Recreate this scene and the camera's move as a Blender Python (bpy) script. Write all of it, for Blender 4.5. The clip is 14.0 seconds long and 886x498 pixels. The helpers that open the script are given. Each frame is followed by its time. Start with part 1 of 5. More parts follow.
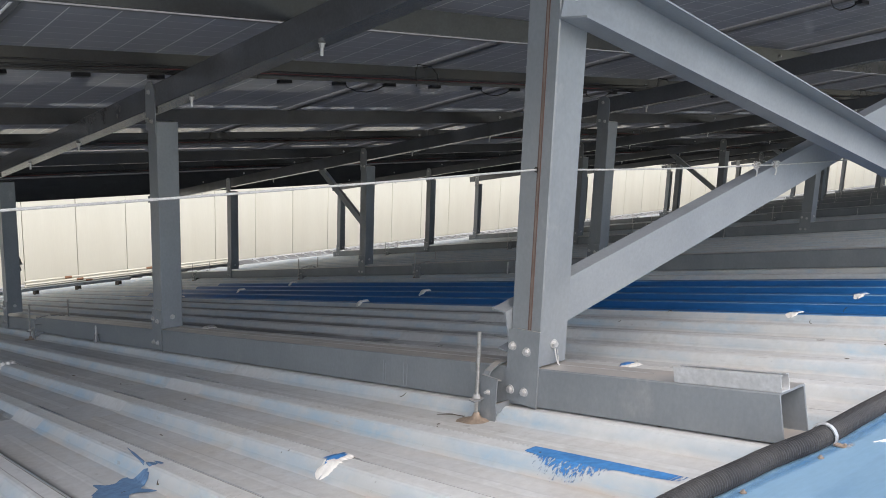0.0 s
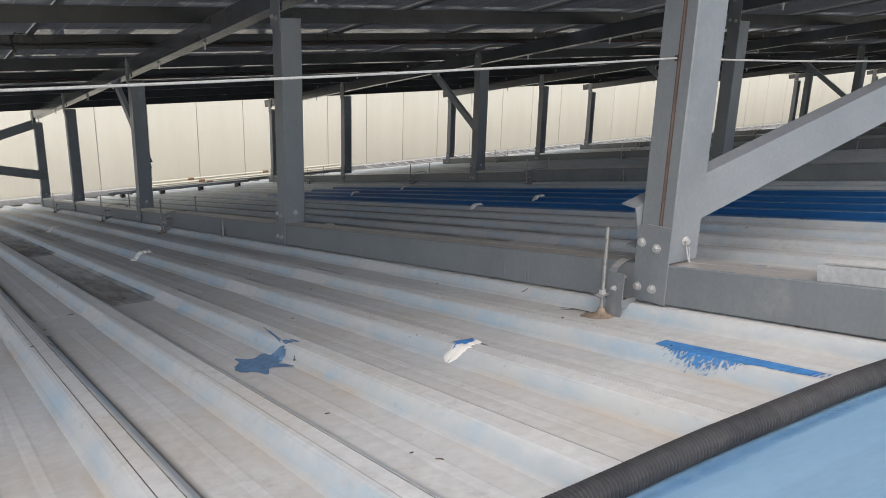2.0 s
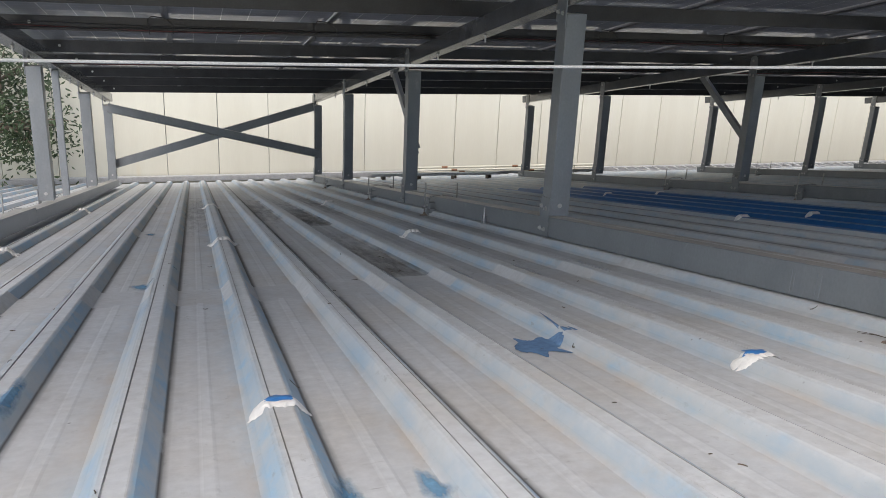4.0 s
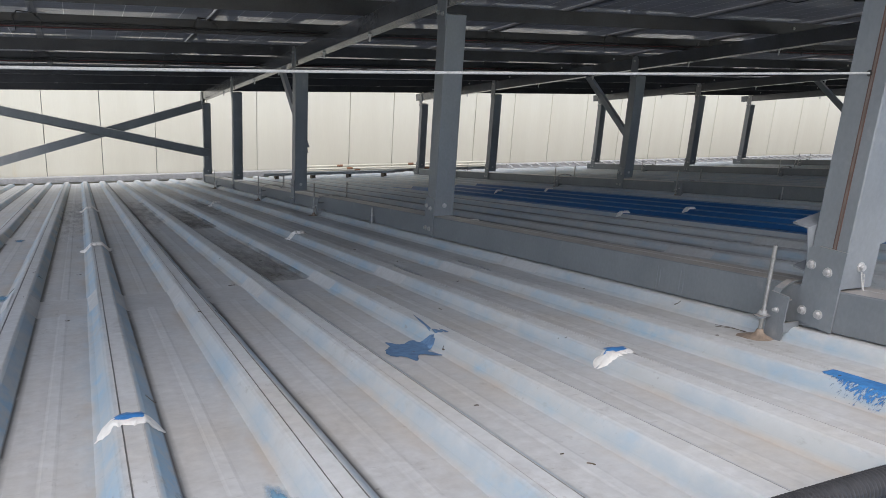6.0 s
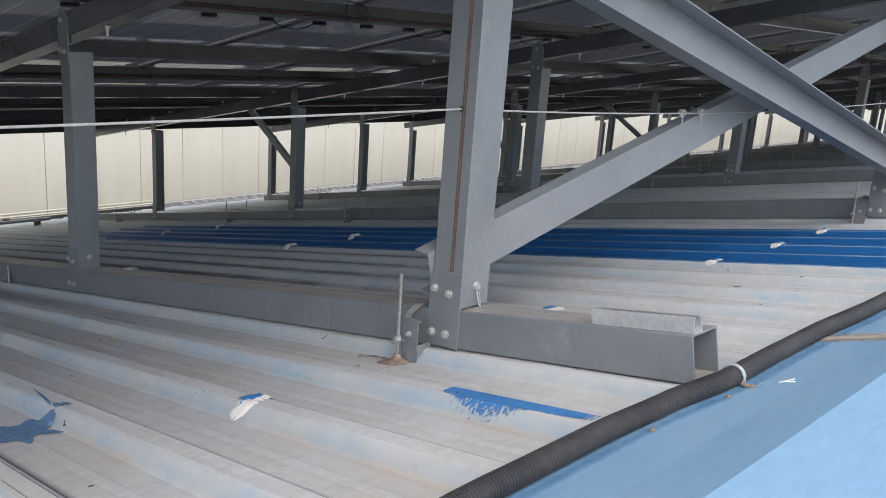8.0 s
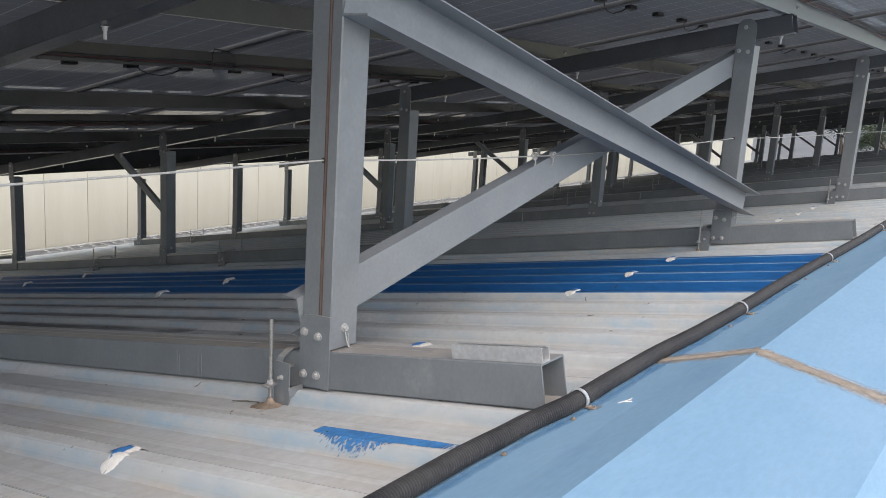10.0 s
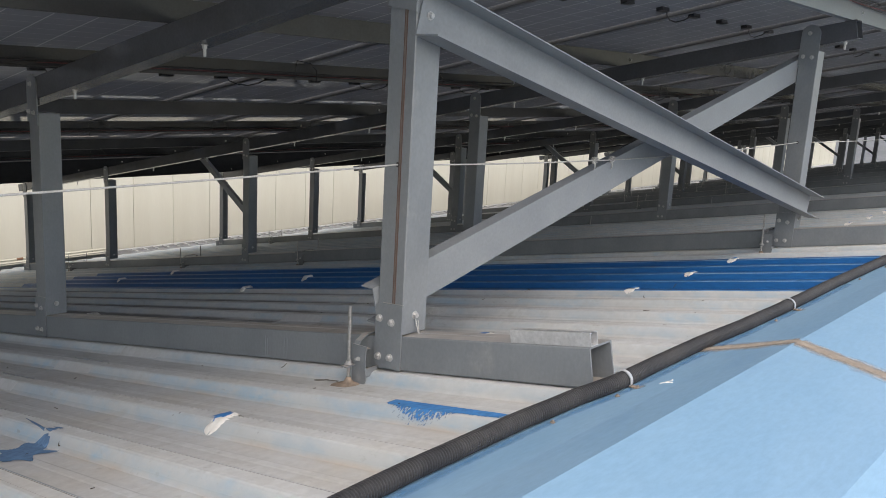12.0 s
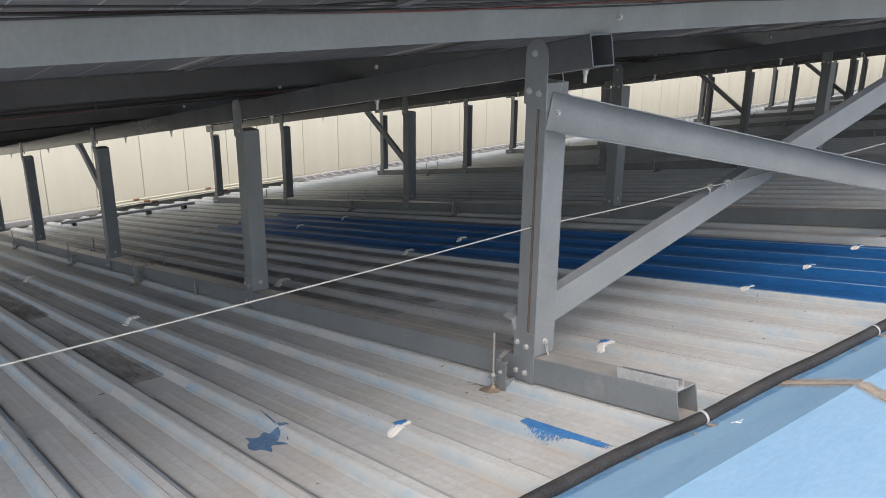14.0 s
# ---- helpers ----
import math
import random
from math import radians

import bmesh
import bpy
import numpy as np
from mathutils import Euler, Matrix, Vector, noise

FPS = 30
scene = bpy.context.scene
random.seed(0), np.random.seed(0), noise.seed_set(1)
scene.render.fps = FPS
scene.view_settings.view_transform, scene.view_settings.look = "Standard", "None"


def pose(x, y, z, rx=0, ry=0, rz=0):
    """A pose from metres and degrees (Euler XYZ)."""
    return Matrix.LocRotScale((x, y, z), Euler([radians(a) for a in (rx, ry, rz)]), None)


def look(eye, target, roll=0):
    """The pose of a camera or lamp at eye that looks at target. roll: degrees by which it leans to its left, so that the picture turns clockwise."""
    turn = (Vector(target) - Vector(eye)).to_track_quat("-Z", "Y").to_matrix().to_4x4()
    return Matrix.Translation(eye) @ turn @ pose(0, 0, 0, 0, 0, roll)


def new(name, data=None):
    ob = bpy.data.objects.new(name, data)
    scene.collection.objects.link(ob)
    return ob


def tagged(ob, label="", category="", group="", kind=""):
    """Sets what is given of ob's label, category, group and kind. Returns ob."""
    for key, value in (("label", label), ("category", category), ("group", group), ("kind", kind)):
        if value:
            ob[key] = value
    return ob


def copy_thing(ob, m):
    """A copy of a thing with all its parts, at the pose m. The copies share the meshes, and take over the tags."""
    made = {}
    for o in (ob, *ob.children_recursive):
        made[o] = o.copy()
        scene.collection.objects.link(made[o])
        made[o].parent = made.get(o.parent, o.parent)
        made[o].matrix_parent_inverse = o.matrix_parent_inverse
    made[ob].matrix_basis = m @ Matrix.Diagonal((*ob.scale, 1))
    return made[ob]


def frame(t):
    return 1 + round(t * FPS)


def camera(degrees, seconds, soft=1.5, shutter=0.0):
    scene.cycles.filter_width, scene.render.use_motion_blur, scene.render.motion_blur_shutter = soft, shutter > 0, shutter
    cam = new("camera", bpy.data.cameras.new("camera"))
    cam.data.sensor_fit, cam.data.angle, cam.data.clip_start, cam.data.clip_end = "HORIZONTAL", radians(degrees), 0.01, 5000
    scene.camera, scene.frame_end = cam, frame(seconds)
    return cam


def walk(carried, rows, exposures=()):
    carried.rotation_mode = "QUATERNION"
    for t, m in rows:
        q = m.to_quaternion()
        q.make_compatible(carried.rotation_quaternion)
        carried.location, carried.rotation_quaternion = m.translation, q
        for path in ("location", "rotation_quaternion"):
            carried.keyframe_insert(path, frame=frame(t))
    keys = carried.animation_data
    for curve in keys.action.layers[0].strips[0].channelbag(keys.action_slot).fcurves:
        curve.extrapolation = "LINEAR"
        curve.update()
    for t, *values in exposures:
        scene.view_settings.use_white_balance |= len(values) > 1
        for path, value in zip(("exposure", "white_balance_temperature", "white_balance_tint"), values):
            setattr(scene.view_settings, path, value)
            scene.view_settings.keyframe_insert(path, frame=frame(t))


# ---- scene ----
cam = camera(56.0, 14.0, soft=0.2)
PATH = [
    (0, (-0.3334, -0.4758, 1.0030), (0.9580, 1.0015, 0.6157), 2.15),
    (0.5, (-0.3357, -0.4592, 0.9592), (0.9316, 1.0104, 0.4751), 2.38),
    (1, (-0.3229, -0.4406, 0.9257), (0.8982, 1.0257, 0.3263), 2.48),
    (1.5, (-0.3504, -0.4502, 0.9445), (0.8179, 1.0566, 0.3407), 2.13),
    (2, (-0.3900, -0.4364, 0.9387), (0.6753, 1.1460, 0.3375), 1.81),
    (2.5, (-0.4438, -0.4151, 0.9235), (0.4609, 1.2625, 0.3175), 1.98),
    (3, (-0.5170, -0.3911, 0.9040), (0.1833, 1.3769, 0.2847), 2.43),
    (3.2, (-0.5540, -0.3941, 0.9050), (0.0651, 1.4008, 0.2767), 2.53),
    (5.3, (-0.5216, -0.4012, 0.9218), (0.0259, 1.4209, 0.3050), 2.76),
    (5.5, (-0.5059, -0.3888, 0.9213), (0.1090, 1.4101, 0.3000), 3.32),
    (6, (-0.4548, -0.4133, 0.9329), (0.3308, 1.3195, 0.3163), 3.81),
    (6.5, (-0.4122, -0.4260, 0.9500), (0.5440, 1.2283, 0.3595), 4.11),
    (7, (-0.3605, -0.4436, 0.9633), (0.7571, 1.1132, 0.3909), 3.87),
    (7.5, (-0.3304, -0.4533, 0.9635), (0.9164, 1.0139, 0.4223), 3.87),
    (8, (-0.2840, -0.4769, 0.9755), (1.1084, 0.8686, 0.4746), 4.18),
    (8.5, (-0.2558, -0.5026, 0.9742), (1.2308, 0.7514, 0.5079), 4.30),
    (9, (-0.2655, -0.4893, 0.9730), (1.2660, 0.7177, 0.5282), 4.37),
    (9.2, (-0.2665, -0.5024, 0.9822), (1.2906, 0.6803, 0.5617), 4.25),
    (11.3, (-0.5672, -0.7036, 1.0761), (1.0299, 0.4350, 0.6854), 3.63),
    (11.5, (-0.5794, -0.6875, 1.0641), (0.9962, 0.4803, 0.6719), 3.79),
    (12, (-0.5558, -0.7943, 1.0655), (0.9256, 0.4880, 0.6642), 3.29),
    (12.5, (-0.4261, -0.8573, 1.3386), (1.0032, 0.4329, 0.7976), 2.23),
    (13, (-0.6304, -1.0370, 1.7107), (0.7810, 0.2310, 1.0781), 1.59),
    (13.5, (-0.8869, -1.1253, 1.8464), (0.4301, 0.1935, 1.1211), 1.67),
    (14, (-0.9467, -1.2572, 1.8366), (0.2305, 0.2266, 1.1940), 0.63),
]
walk(cam, [(t, look(eye, target, roll)) for t, eye, target, roll in PATH],
     exposures=((0.0, 1.02, 6950, 12), (1.0, 0.84, 7050, 12), (2.0, 0.82, 7150, 12), (3.0, 0.82, 7150, 12), (5.5, 0.77, 6700, 12), (7.5, 0.74, 6750, 12), (9.0, 0.73, 6950, 12), (11.5, 0.66, 7200, 12), (13.4, 0.65, 7350, 12), (14.0, 0.79, 7250, 12)))
scene.view_settings.exposure = 0.55
SKY, SUN = 0.162, 1.84

# ---------------------------------------------------------------- light
world = bpy.data.worlds.new("sky")
scene.world = world
world.use_nodes = True
wn = world.node_tree
sky = wn.nodes.new("ShaderNodeTexSky")
sky.sky_type, sky.sun_disc = "NISHITA", False
sky.sun_elevation, sky.sun_rotation = radians(50), radians(211)
sky.dust_density, sky.air_density = 1.6, 1.0
wn.nodes["Background"].inputs["Strength"].default_value = SKY
wn.links.new(sky.outputs["Color"], wn.nodes["Background"].inputs["Color"])
sun = new("sun", bpy.data.lights.new("sun", "SUN"))
sun.data.energy, sun.data.angle, sun.data.color = SUN, radians(68), (1.0, 0.96, 0.90)
sun.matrix_world = look((-2.9, -4.8, 6.7), (0, 0, 0))

# ---------------------------------------------------------------- numbers
SL = -0.2094                       # fall of the roof along y
FALL = math.atan(SL)
COS = math.cos(FALL)
BAY, XF = 3.982, 1.51               # frame spacing, near face of the first frame
FRAME_X = [-1.905] + [XF + BAY * k for k in range(12)]
TUBE = 0.125
RIB0 = 0.853                       # one roof rib; the next ones follow to both sides
POSTS = (1.2275, 4.1435, 7.685, 11.2085, 14.139)
Y_END, Y_WALL = 14.33, 16.9


def rt(y):
    """height of the rib crests"""
    return 0.2674 + SL * y


def rb(y):
    """height of the rafters' underside"""
    return 1.472 - 0.207 * (y - 0.95)


# ---------------------------------------------------------------- materials
def mat(name, base, rough=0.6, metal=0.0, second=None, scale=6.0, mix=0.5, grain=60.0, grain_amt=0.08, bump=0.05, stretch=(1, 1, 1),
        third=None, third_scale=1.5, third_lo=0.55, third_hi=0.7, spec=0.5, rough_var=0.1):
    m = bpy.data.materials.new(name)
    m.use_nodes = True
    nt = m.node_tree
    N, L = nt.nodes, nt.links
    b = N["Principled BSDF"]
    co = N.new("ShaderNodeTexCoord")
    mp = N.new("ShaderNodeMapping")
    mp.inputs["Scale"].default_value = stretch
    L.new(co.outputs["Object"], mp.inputs["Vector"])
    info = N.new("ShaderNodeObjectInfo")
    off = N.new("ShaderNodeVectorMath")
    off.operation = "SCALE"
    comb = N.new("ShaderNodeCombineXYZ")
    for k in range(3):
        L.new(info.outputs["Random"], comb.inputs[k])
    L.new(comb.outputs[0], off.inputs[0])
    off.inputs["Scale"].default_value = 37.0
    add = N.new("ShaderNodeVectorMath")
    L.new(mp.outputs[0], add.inputs[0])
    L.new(off.outputs[0], add.inputs[1])

    def noise_tex(s, d=5.0, r=0.6):
        t = N.new("ShaderNodeTexNoise")
        t.inputs["Scale"].default_value, t.inputs["Detail"].default_value, t.inputs["Roughness"].default_value = s, d, r
        L.new(add.outputs[0], t.inputs["Vector"])
        return t

    def ramp(src, lo, hi):
        r = N.new("ShaderNodeMapRange")
        r.inputs["From Min"].default_value, r.inputs["From Max"].default_value = lo, hi
        L.new(src, r.inputs["Value"])
        return r.outputs[0]

    def blend(f, c1, c2, kind="MIX"):
        x = N.new("ShaderNodeMix")
        x.data_type, x.blend_type = "RGBA", kind
        if isinstance(f, float):
            x.inputs["Factor"].default_value = f
        else:
            L.new(f, x.inputs["Factor"])
        for c, k in ((c1, "A"), (c2, "B")):
            s = [i for i in x.inputs if i.name == k and i.type == "RGBA"][0]
            if isinstance(c, tuple):
                s.default_value = (*c, 1)
            else:
                L.new(c, s)
        return [o for o in x.outputs if o.type == "RGBA"][0]

    big = noise_tex(scale)
    fine = noise_tex(grain, 3.0)
    col = base
    if second:
        col = blend(ramp(big.outputs[0], 0.5 - 0.25 * mix, 0.75), base, second)
    if third:
        t3 = noise_tex(third_scale, 6.0, 0.65)
        col = blend(ramp(t3.outputs[0], third_lo, third_hi), col, third)
    g = ramp(fine.outputs[0], 0.3, 0.7)
    dark = N.new("ShaderNodeMapRange")
    dark.inputs["To Min"].default_value, dark.inputs["To Max"].default_value = 1 - grain_amt, 1 + grain_amt
    L.new(g, dark.inputs["Value"])
    cc = N.new("ShaderNodeCombineColor")
    for k in range(3):
        L.new(dark.outputs[0], cc.inputs[k])
    col = blend(1.0, col, cc.outputs[0], "MULTIPLY")
    L.new(col, b.inputs["Base Color"])
    rr = N.new("ShaderNodeMapRange")
    rr.inputs["To Min"].default_value, rr.inputs["To Max"].default_value = max(0.02, rough - rough_var), min(1, rough + rough_var)
    L.new(big.outputs[0], rr.inputs["Value"])
    L.new(rr.outputs[0], b.inputs["Roughness"])
    b.inputs["Metallic"].default_value = metal
    b.inputs["Specular IOR Level"].default_value = spec
    if bump:
        bp = N.new("ShaderNodeBump")
        bp.inputs["Strength"].default_value, bp.inputs["Distance"].default_value = bump, 0.004
        L.new(fine.outputs[0], bp.inputs["Height"])
        L.new(bp.outputs[0], b.inputs["Normal"])
    return m


M_STEEL = mat("painted_steel", (0.165, 0.182, 0.198), 0.36, 0.0, (0.210, 0.230, 0.246), 4.0, grain=70, grain_amt=0.07, bump=0.04, spec=1.0,
              third=(0.25, 0.262, 0.27), third_scale=5.0, third_lo=0.62, third_hi=0.76, stretch=(1.2, 1.2, 0.8))
N, L = M_STEEL.node_tree.nodes, M_STEEL.node_tree.links
bsdf = N["Principled BSDF"]
old = bsdf.inputs["Base Color"].links[0].from_socket
geo, sp = N.new("ShaderNodeNewGeometry"), N.new("ShaderNodeSeparateXYZ")
L.new(geo.outputs["True Normal"], sp.inputs[0])
upw = N.new("ShaderNodeMapRange")
upw.inputs["From Min"].default_value, upw.inputs["From Max"].default_value = 0.75, 0.95
L.new(sp.outputs["Z"], upw.inputs["Value"])
dn_tex = N.new("ShaderNodeTexNoise")
dn_tex.inputs["Scale"].default_value, dn_tex.inputs["Detail"].default_value = 9.0, 6.0
L.new(geo.outputs["Position"], dn_tex.inputs["Vector"])
dm = N.new("ShaderNodeMath")
dm.operation = "MULTIPLY"
L.new(upw.outputs[0], dm.inputs[0])
L.new(dn_tex.outputs[0], dm.inputs[1])
dmix = N.new("ShaderNodeMix")
dmix.data_type = "RGBA"
L.new(dm.outputs[0], dmix.inputs["Factor"])
ca, cb = [q for q in dmix.inputs if q.type == "RGBA"]
L.new(old, ca)
cb.default_value = (0.44, 0.39, 0.345, 1)
L.new([q for q in dmix.outputs if q.type == "RGBA"][0], bsdf.inputs["Base Color"])
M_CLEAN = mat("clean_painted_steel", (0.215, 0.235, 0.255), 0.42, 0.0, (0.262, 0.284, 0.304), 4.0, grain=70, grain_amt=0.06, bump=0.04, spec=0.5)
# The rafters' grey paint, darkened to carry the shade under the array.
M_STEEL_SHADED = mat("shaded_steel", (0.074, 0.080, 0.090), 0.22, 0.0, (0.096, 0.103, 0.115), 4.0, grain=70, grain_amt=0.08, bump=0.03, spec=0.8, rough_var=0.05)
# Near-black for the purlins: deep shade is put into the colour.
M_PURLIN_SHADED = mat("shaded_purlin", (0.040, 0.042, 0.047), 0.24, 0.0, (0.055, 0.057, 0.063), 4.0, grain=70, grain_amt=0.08, bump=0.02, spec=0.4, rough_var=0.05)
M_GALV = mat("galvanised_steel", (0.44, 0.45, 0.46), 0.42, 0.3, (0.56, 0.57, 0.58), 14.0, grain=70, grain_amt=0.12, bump=0.04)
M_ZINC = mat("zinc_bolt", (0.50, 0.50, 0.50), 0.42, 0.45, grain=120, grain_amt=0.1)
M_ROD = mat("threaded_zinc", (0.50, 0.50, 0.49), 0.35, 0.8, (0.36, 0.35, 0.34), 20, grain=120, grain_amt=0.2)
M_RUST = mat("rust_seam", (0.085, 0.05, 0.042), 0.85, 0.0, (0.17, 0.095, 0.07), 40.0, stretch=(1, 1, 0.2))
M_SEAM = mat("dusty_seam", (0.135, 0.105, 0.092), 0.85, 0.0, (0.20, 0.165, 0.148), 30.0, stretch=(1, 1, 0.25), grain=60, grain_amt=0.2)
M_RUSTY = mat("rusty_joint", (0.24, 0.125, 0.07), 0.85, 0.0, (0.14, 0.075, 0.045), 14.0, grain=40, grain_amt=0.25)
M_CAP = mat("sky_blue_cap", (0.215, 0.365, 0.505), 0.42, 0.0, (0.185, 0.335, 0.480), 3.0, grain=45, grain_amt=0.06, bump=0.05,
            third=(0.150, 0.285, 0.445), third_scale=2.2, third_lo=0.55, third_hi=0.74, stretch=(0.5, 1.6, 1.6))
M_WALL = mat("cream_panel", (0.60, 0.59, 0.505), 0.6, 0.0, (0.56, 0.545, 0.46), 0.9, grain=20, grain_amt=0.015, bump=0.02,
             third=(0.58, 0.51, 0.35), third_scale=1.3, third_lo=0.66, third_hi=0.82, stretch=(2.5, 2.5, 0.25))
M_GROUND = mat("concrete_yard", (0.19, 0.19, 0.185), 0.9, 0.0, (0.14, 0.145, 0.14), 0.3, grain=8, grain_amt=0.15)
M_BLACK = mat("black_plastic", (0.022, 0.023, 0.026), 0.45, 0.0, (0.04, 0.04, 0.042), 8.0, grain=60, grain_amt=0.2)
M_CONDUIT = mat("conduit_grey", (0.030, 0.031, 0.035), 0.55, 0.0, (0.055, 0.054, 0.054), 6.0, grain=50, grain_amt=0.2, bump=0.1)
M_WHITE = mat("white_sealant", (0.78, 0.77, 0.74), 0.55, 0.0, (0.68, 0.67, 0.64), 30, grain=90, grain_amt=0.06, bump=0.2)
M_BLUEP = mat("blue_paint", (0.035, 0.16, 0.42), 0.4, 0.0, (0.05, 0.22, 0.50), 12, grain=60, grain_amt=0.1)
M_SEAL = mat("brown_sealant", (0.235, 0.20, 0.165), 0.85, 0.0, (0.31, 0.275, 0.235), 26, grain=50, grain_amt=0.2, bump=0.4)
M_PUTTY = mat("grey_brown_putty", (0.27, 0.215, 0.17), 0.85, 0.0, (0.20, 0.15, 0.115), 26, grain=50, grain_amt=0.25, bump=0.5)
M_ALU = mat("aluminium_frame", (0.17, 0.175, 0.18), 0.45, 0.0, grain=80, grain_amt=0.05)
M_CORD = mat("white_cord", (0.45, 0.45, 0.44), 0.8, 0.0, (0.35, 0.35, 0.335), 50, grain=300, grain_amt=0.2, bump=0.4)
M_BARK = mat("bark", (0.10, 0.08, 0.06), 0.9, 0.0, (0.16, 0.13, 0.10), 10, grain=40, grain_amt=0.3, bump=0.6)
M_TWIG = mat("dry_twig", (0.055, 0.045, 0.035), 0.8, 0.0, (0.11, 0.085, 0.06), 20, grain=60, grain_amt=0.2)
M_LEAF = mat("leaf", (0.026, 0.048, 0.020), 0.5, 0.0, (0.05, 0.08, 0.032), 3, grain=30, grain_amt=0.3)


def roof_material(name, paint=None):
    """Faded sheet: pale dust in the troughs, old blue on the flanks of the ribs, rust along their feet, grime and
    painted shade further down.
    """
    m = mat(name, (0.555, 0.570, 0.575), 0.5, 0.0, (0.49, 0.51, 0.525), 2.6, grain=34, grain_amt=0.09, bump=0.08,
            third=(0.525, 0.505, 0.465), third_scale=1.3, third_lo=0.5, third_hi=0.75)
    nt = m.node_tree
    N, L = nt.nodes, nt.links
    b = N["Principled BSDF"]
    base = b.inputs["Base Color"].links[0].from_socket
    at = N.new("ShaderNodeAttribute")
    at.attribute_name = "wear"
    sep = N.new("ShaderNodeSeparateColor")
    L.new(at.outputs["Color"], sep.inputs[0])
    co = N.new("ShaderNodeTexCoord")

    def tex(scale, stretch, lo, hi, detail=6.0):
        mp = N.new("ShaderNodeMapping")
        mp.inputs["Scale"].default_value = stretch
        L.new(co.outputs["Object"], mp.inputs["Vector"])
        t = N.new("ShaderNodeTexNoise")
        t.inputs["Scale"].default_value, t.inputs["Detail"].default_value, t.inputs["Roughness"].default_value = scale, detail, 0.65
        L.new(mp.outputs[0], t.inputs["Vector"])
        r = N.new("ShaderNodeMapRange")
        r.inputs["From Min"].default_value, r.inputs["From Max"].default_value = lo, hi
        L.new(t.outputs[0], r.inputs["Value"])
        return r.outputs[0]

    def mul(a, c, k=1.0):
        x = N.new("ShaderNodeMath")
        x.operation = "MULTIPLY"
        L.new(a, x.inputs[0])
        L.new(c, x.inputs[1])
        y = N.new("ShaderNodeMath")
        y.operation = "MULTIPLY"
        L.new(x.outputs[0], y.inputs[0])
        y.inputs[1].default_value = k
        return y.outputs[0]

    def over(f, c, col):
        x = N.new("ShaderNodeMix")
        x.data_type = "RGBA"
        L.new(f, x.inputs["Factor"])
        a, bb = [i for i in x.inputs if i.type == "RGBA"]
        L.new(c, a)
        bb.default_value = (*col, 1)
        return [o for o in x.outputs if o.type == "RGBA"][0]

    vor = N.new("ShaderNodeTexVoronoi")
    vor.inputs["Scale"].default_value = 11.0
    L.new(co.outputs["Object"], vor.inputs["Vector"])
    speck = N.new("ShaderNodeMapRange")
    speck.inputs["From Min"].default_value, speck.inputs["From Max"].default_value = 0.055, 0.030
    L.new(vor.outputs["Distance"], speck.inputs["Value"])
    col = base
    col = over(mul(tex(1.1, (1, 0.6, 1), 0.46, 0.74), tex(12.0, (1, 0.4, 1), 0.30, 0.70), 0.36), col, (0.36, 0.345, 0.325))
    col = over(mul(sep.outputs[0], tex(1.0, (1, 0.5, 1), -0.6, 0.4), 0.55), col, (0.395, 0.435, 0.455))
    col = over(mul(sep.outputs[0], tex(5.0, (1, 0.45, 1), 0.45, 0.66), 0.60), col, (0.285, 0.385, 0.475))
    col = over(mul(mul(sep.outputs[0], tex(3.2, (1, 0.7, 1), 0.46, 0.60)), tex(16.0, (1, 0.5, 1), 0.42, 0.64), 0.55), col, (0.25, 0.40, 0.53))
    col = over(mul(sep.outputs[1], tex(8.0, (1, 0.3, 1), 0.42, 0.64), 0.66), col, (0.42, 0.345, 0.27))
    # dirt channel, which also holds the shade painted in under the array
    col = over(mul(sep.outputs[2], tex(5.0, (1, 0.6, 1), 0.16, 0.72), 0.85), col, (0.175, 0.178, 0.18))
    col = over(mul(tex(3.0, (2.0, 0.5, 1), 0.48, 0.70), tex(46.0, (1, 0.08, 1), 0.45, 0.72), 0.12), col, (0.33, 0.32, 0.305))
    col = over(mul(tex(1.7, (1, 1, 1), 0.50, 0.62), tex(28.0, (1, 0.7, 1), 0.47, 0.66), 0.5), col, (0.34, 0.335, 0.325))
    col = over(mul(tex(90.0, (0.5, 1, 1), 0.64, 0.70), tex(4.0, (1, 1, 1), 0.50, 0.62), 0.5), col, (0.24, 0.23, 0.215))
    col = over(mul(tex(34.0, (1, 0.35, 1), 0.60, 0.68), tex(2.6, (1, 1, 1), 0.50, 0.64), 0.55), col, (0.22, 0.215, 0.205))
    col = over(mul(tex(55.0, (0.25, 1.2, 1), 0.63, 0.70), tex(3.3, (1, 1, 1), 0.48, 0.62), 0.5), col, (0.20, 0.195, 0.185))
    col = over(mul(speck.outputs[0], tex(2.0, (1, 1, 1), 0.52, 0.60), 0.8), col, (0.07, 0.065, 0.06))
    col = over(mul(at.outputs["Alpha"], tex(30.0, (1, 0.12, 1), 0.24, 0.44), 0.95), col, (0.06, 0.058, 0.058))
    L.new(col, b.inputs["Base Color"])
    return m


M_ROOF = roof_material("weathered_blue_sheet")
M_BAND = mat("fresh_blue_coating", (0.008, 0.088, 0.265), 0.38, 0.0, (0.011, 0.112, 0.32), 2.5, grain=50, grain_amt=0.12, bump=0.06, stretch=(1, 0.3, 1))


# Paler blue for one crest edge of each rib in the blue band.
M_LINE = mat("pale_rib_edge", (0.19, 0.30, 0.45), 0.4, 0.0, (0.03, 0.14, 0.33), 9.0, grain=50, grain_amt=0.2, stretch=(1, 0.4, 1))


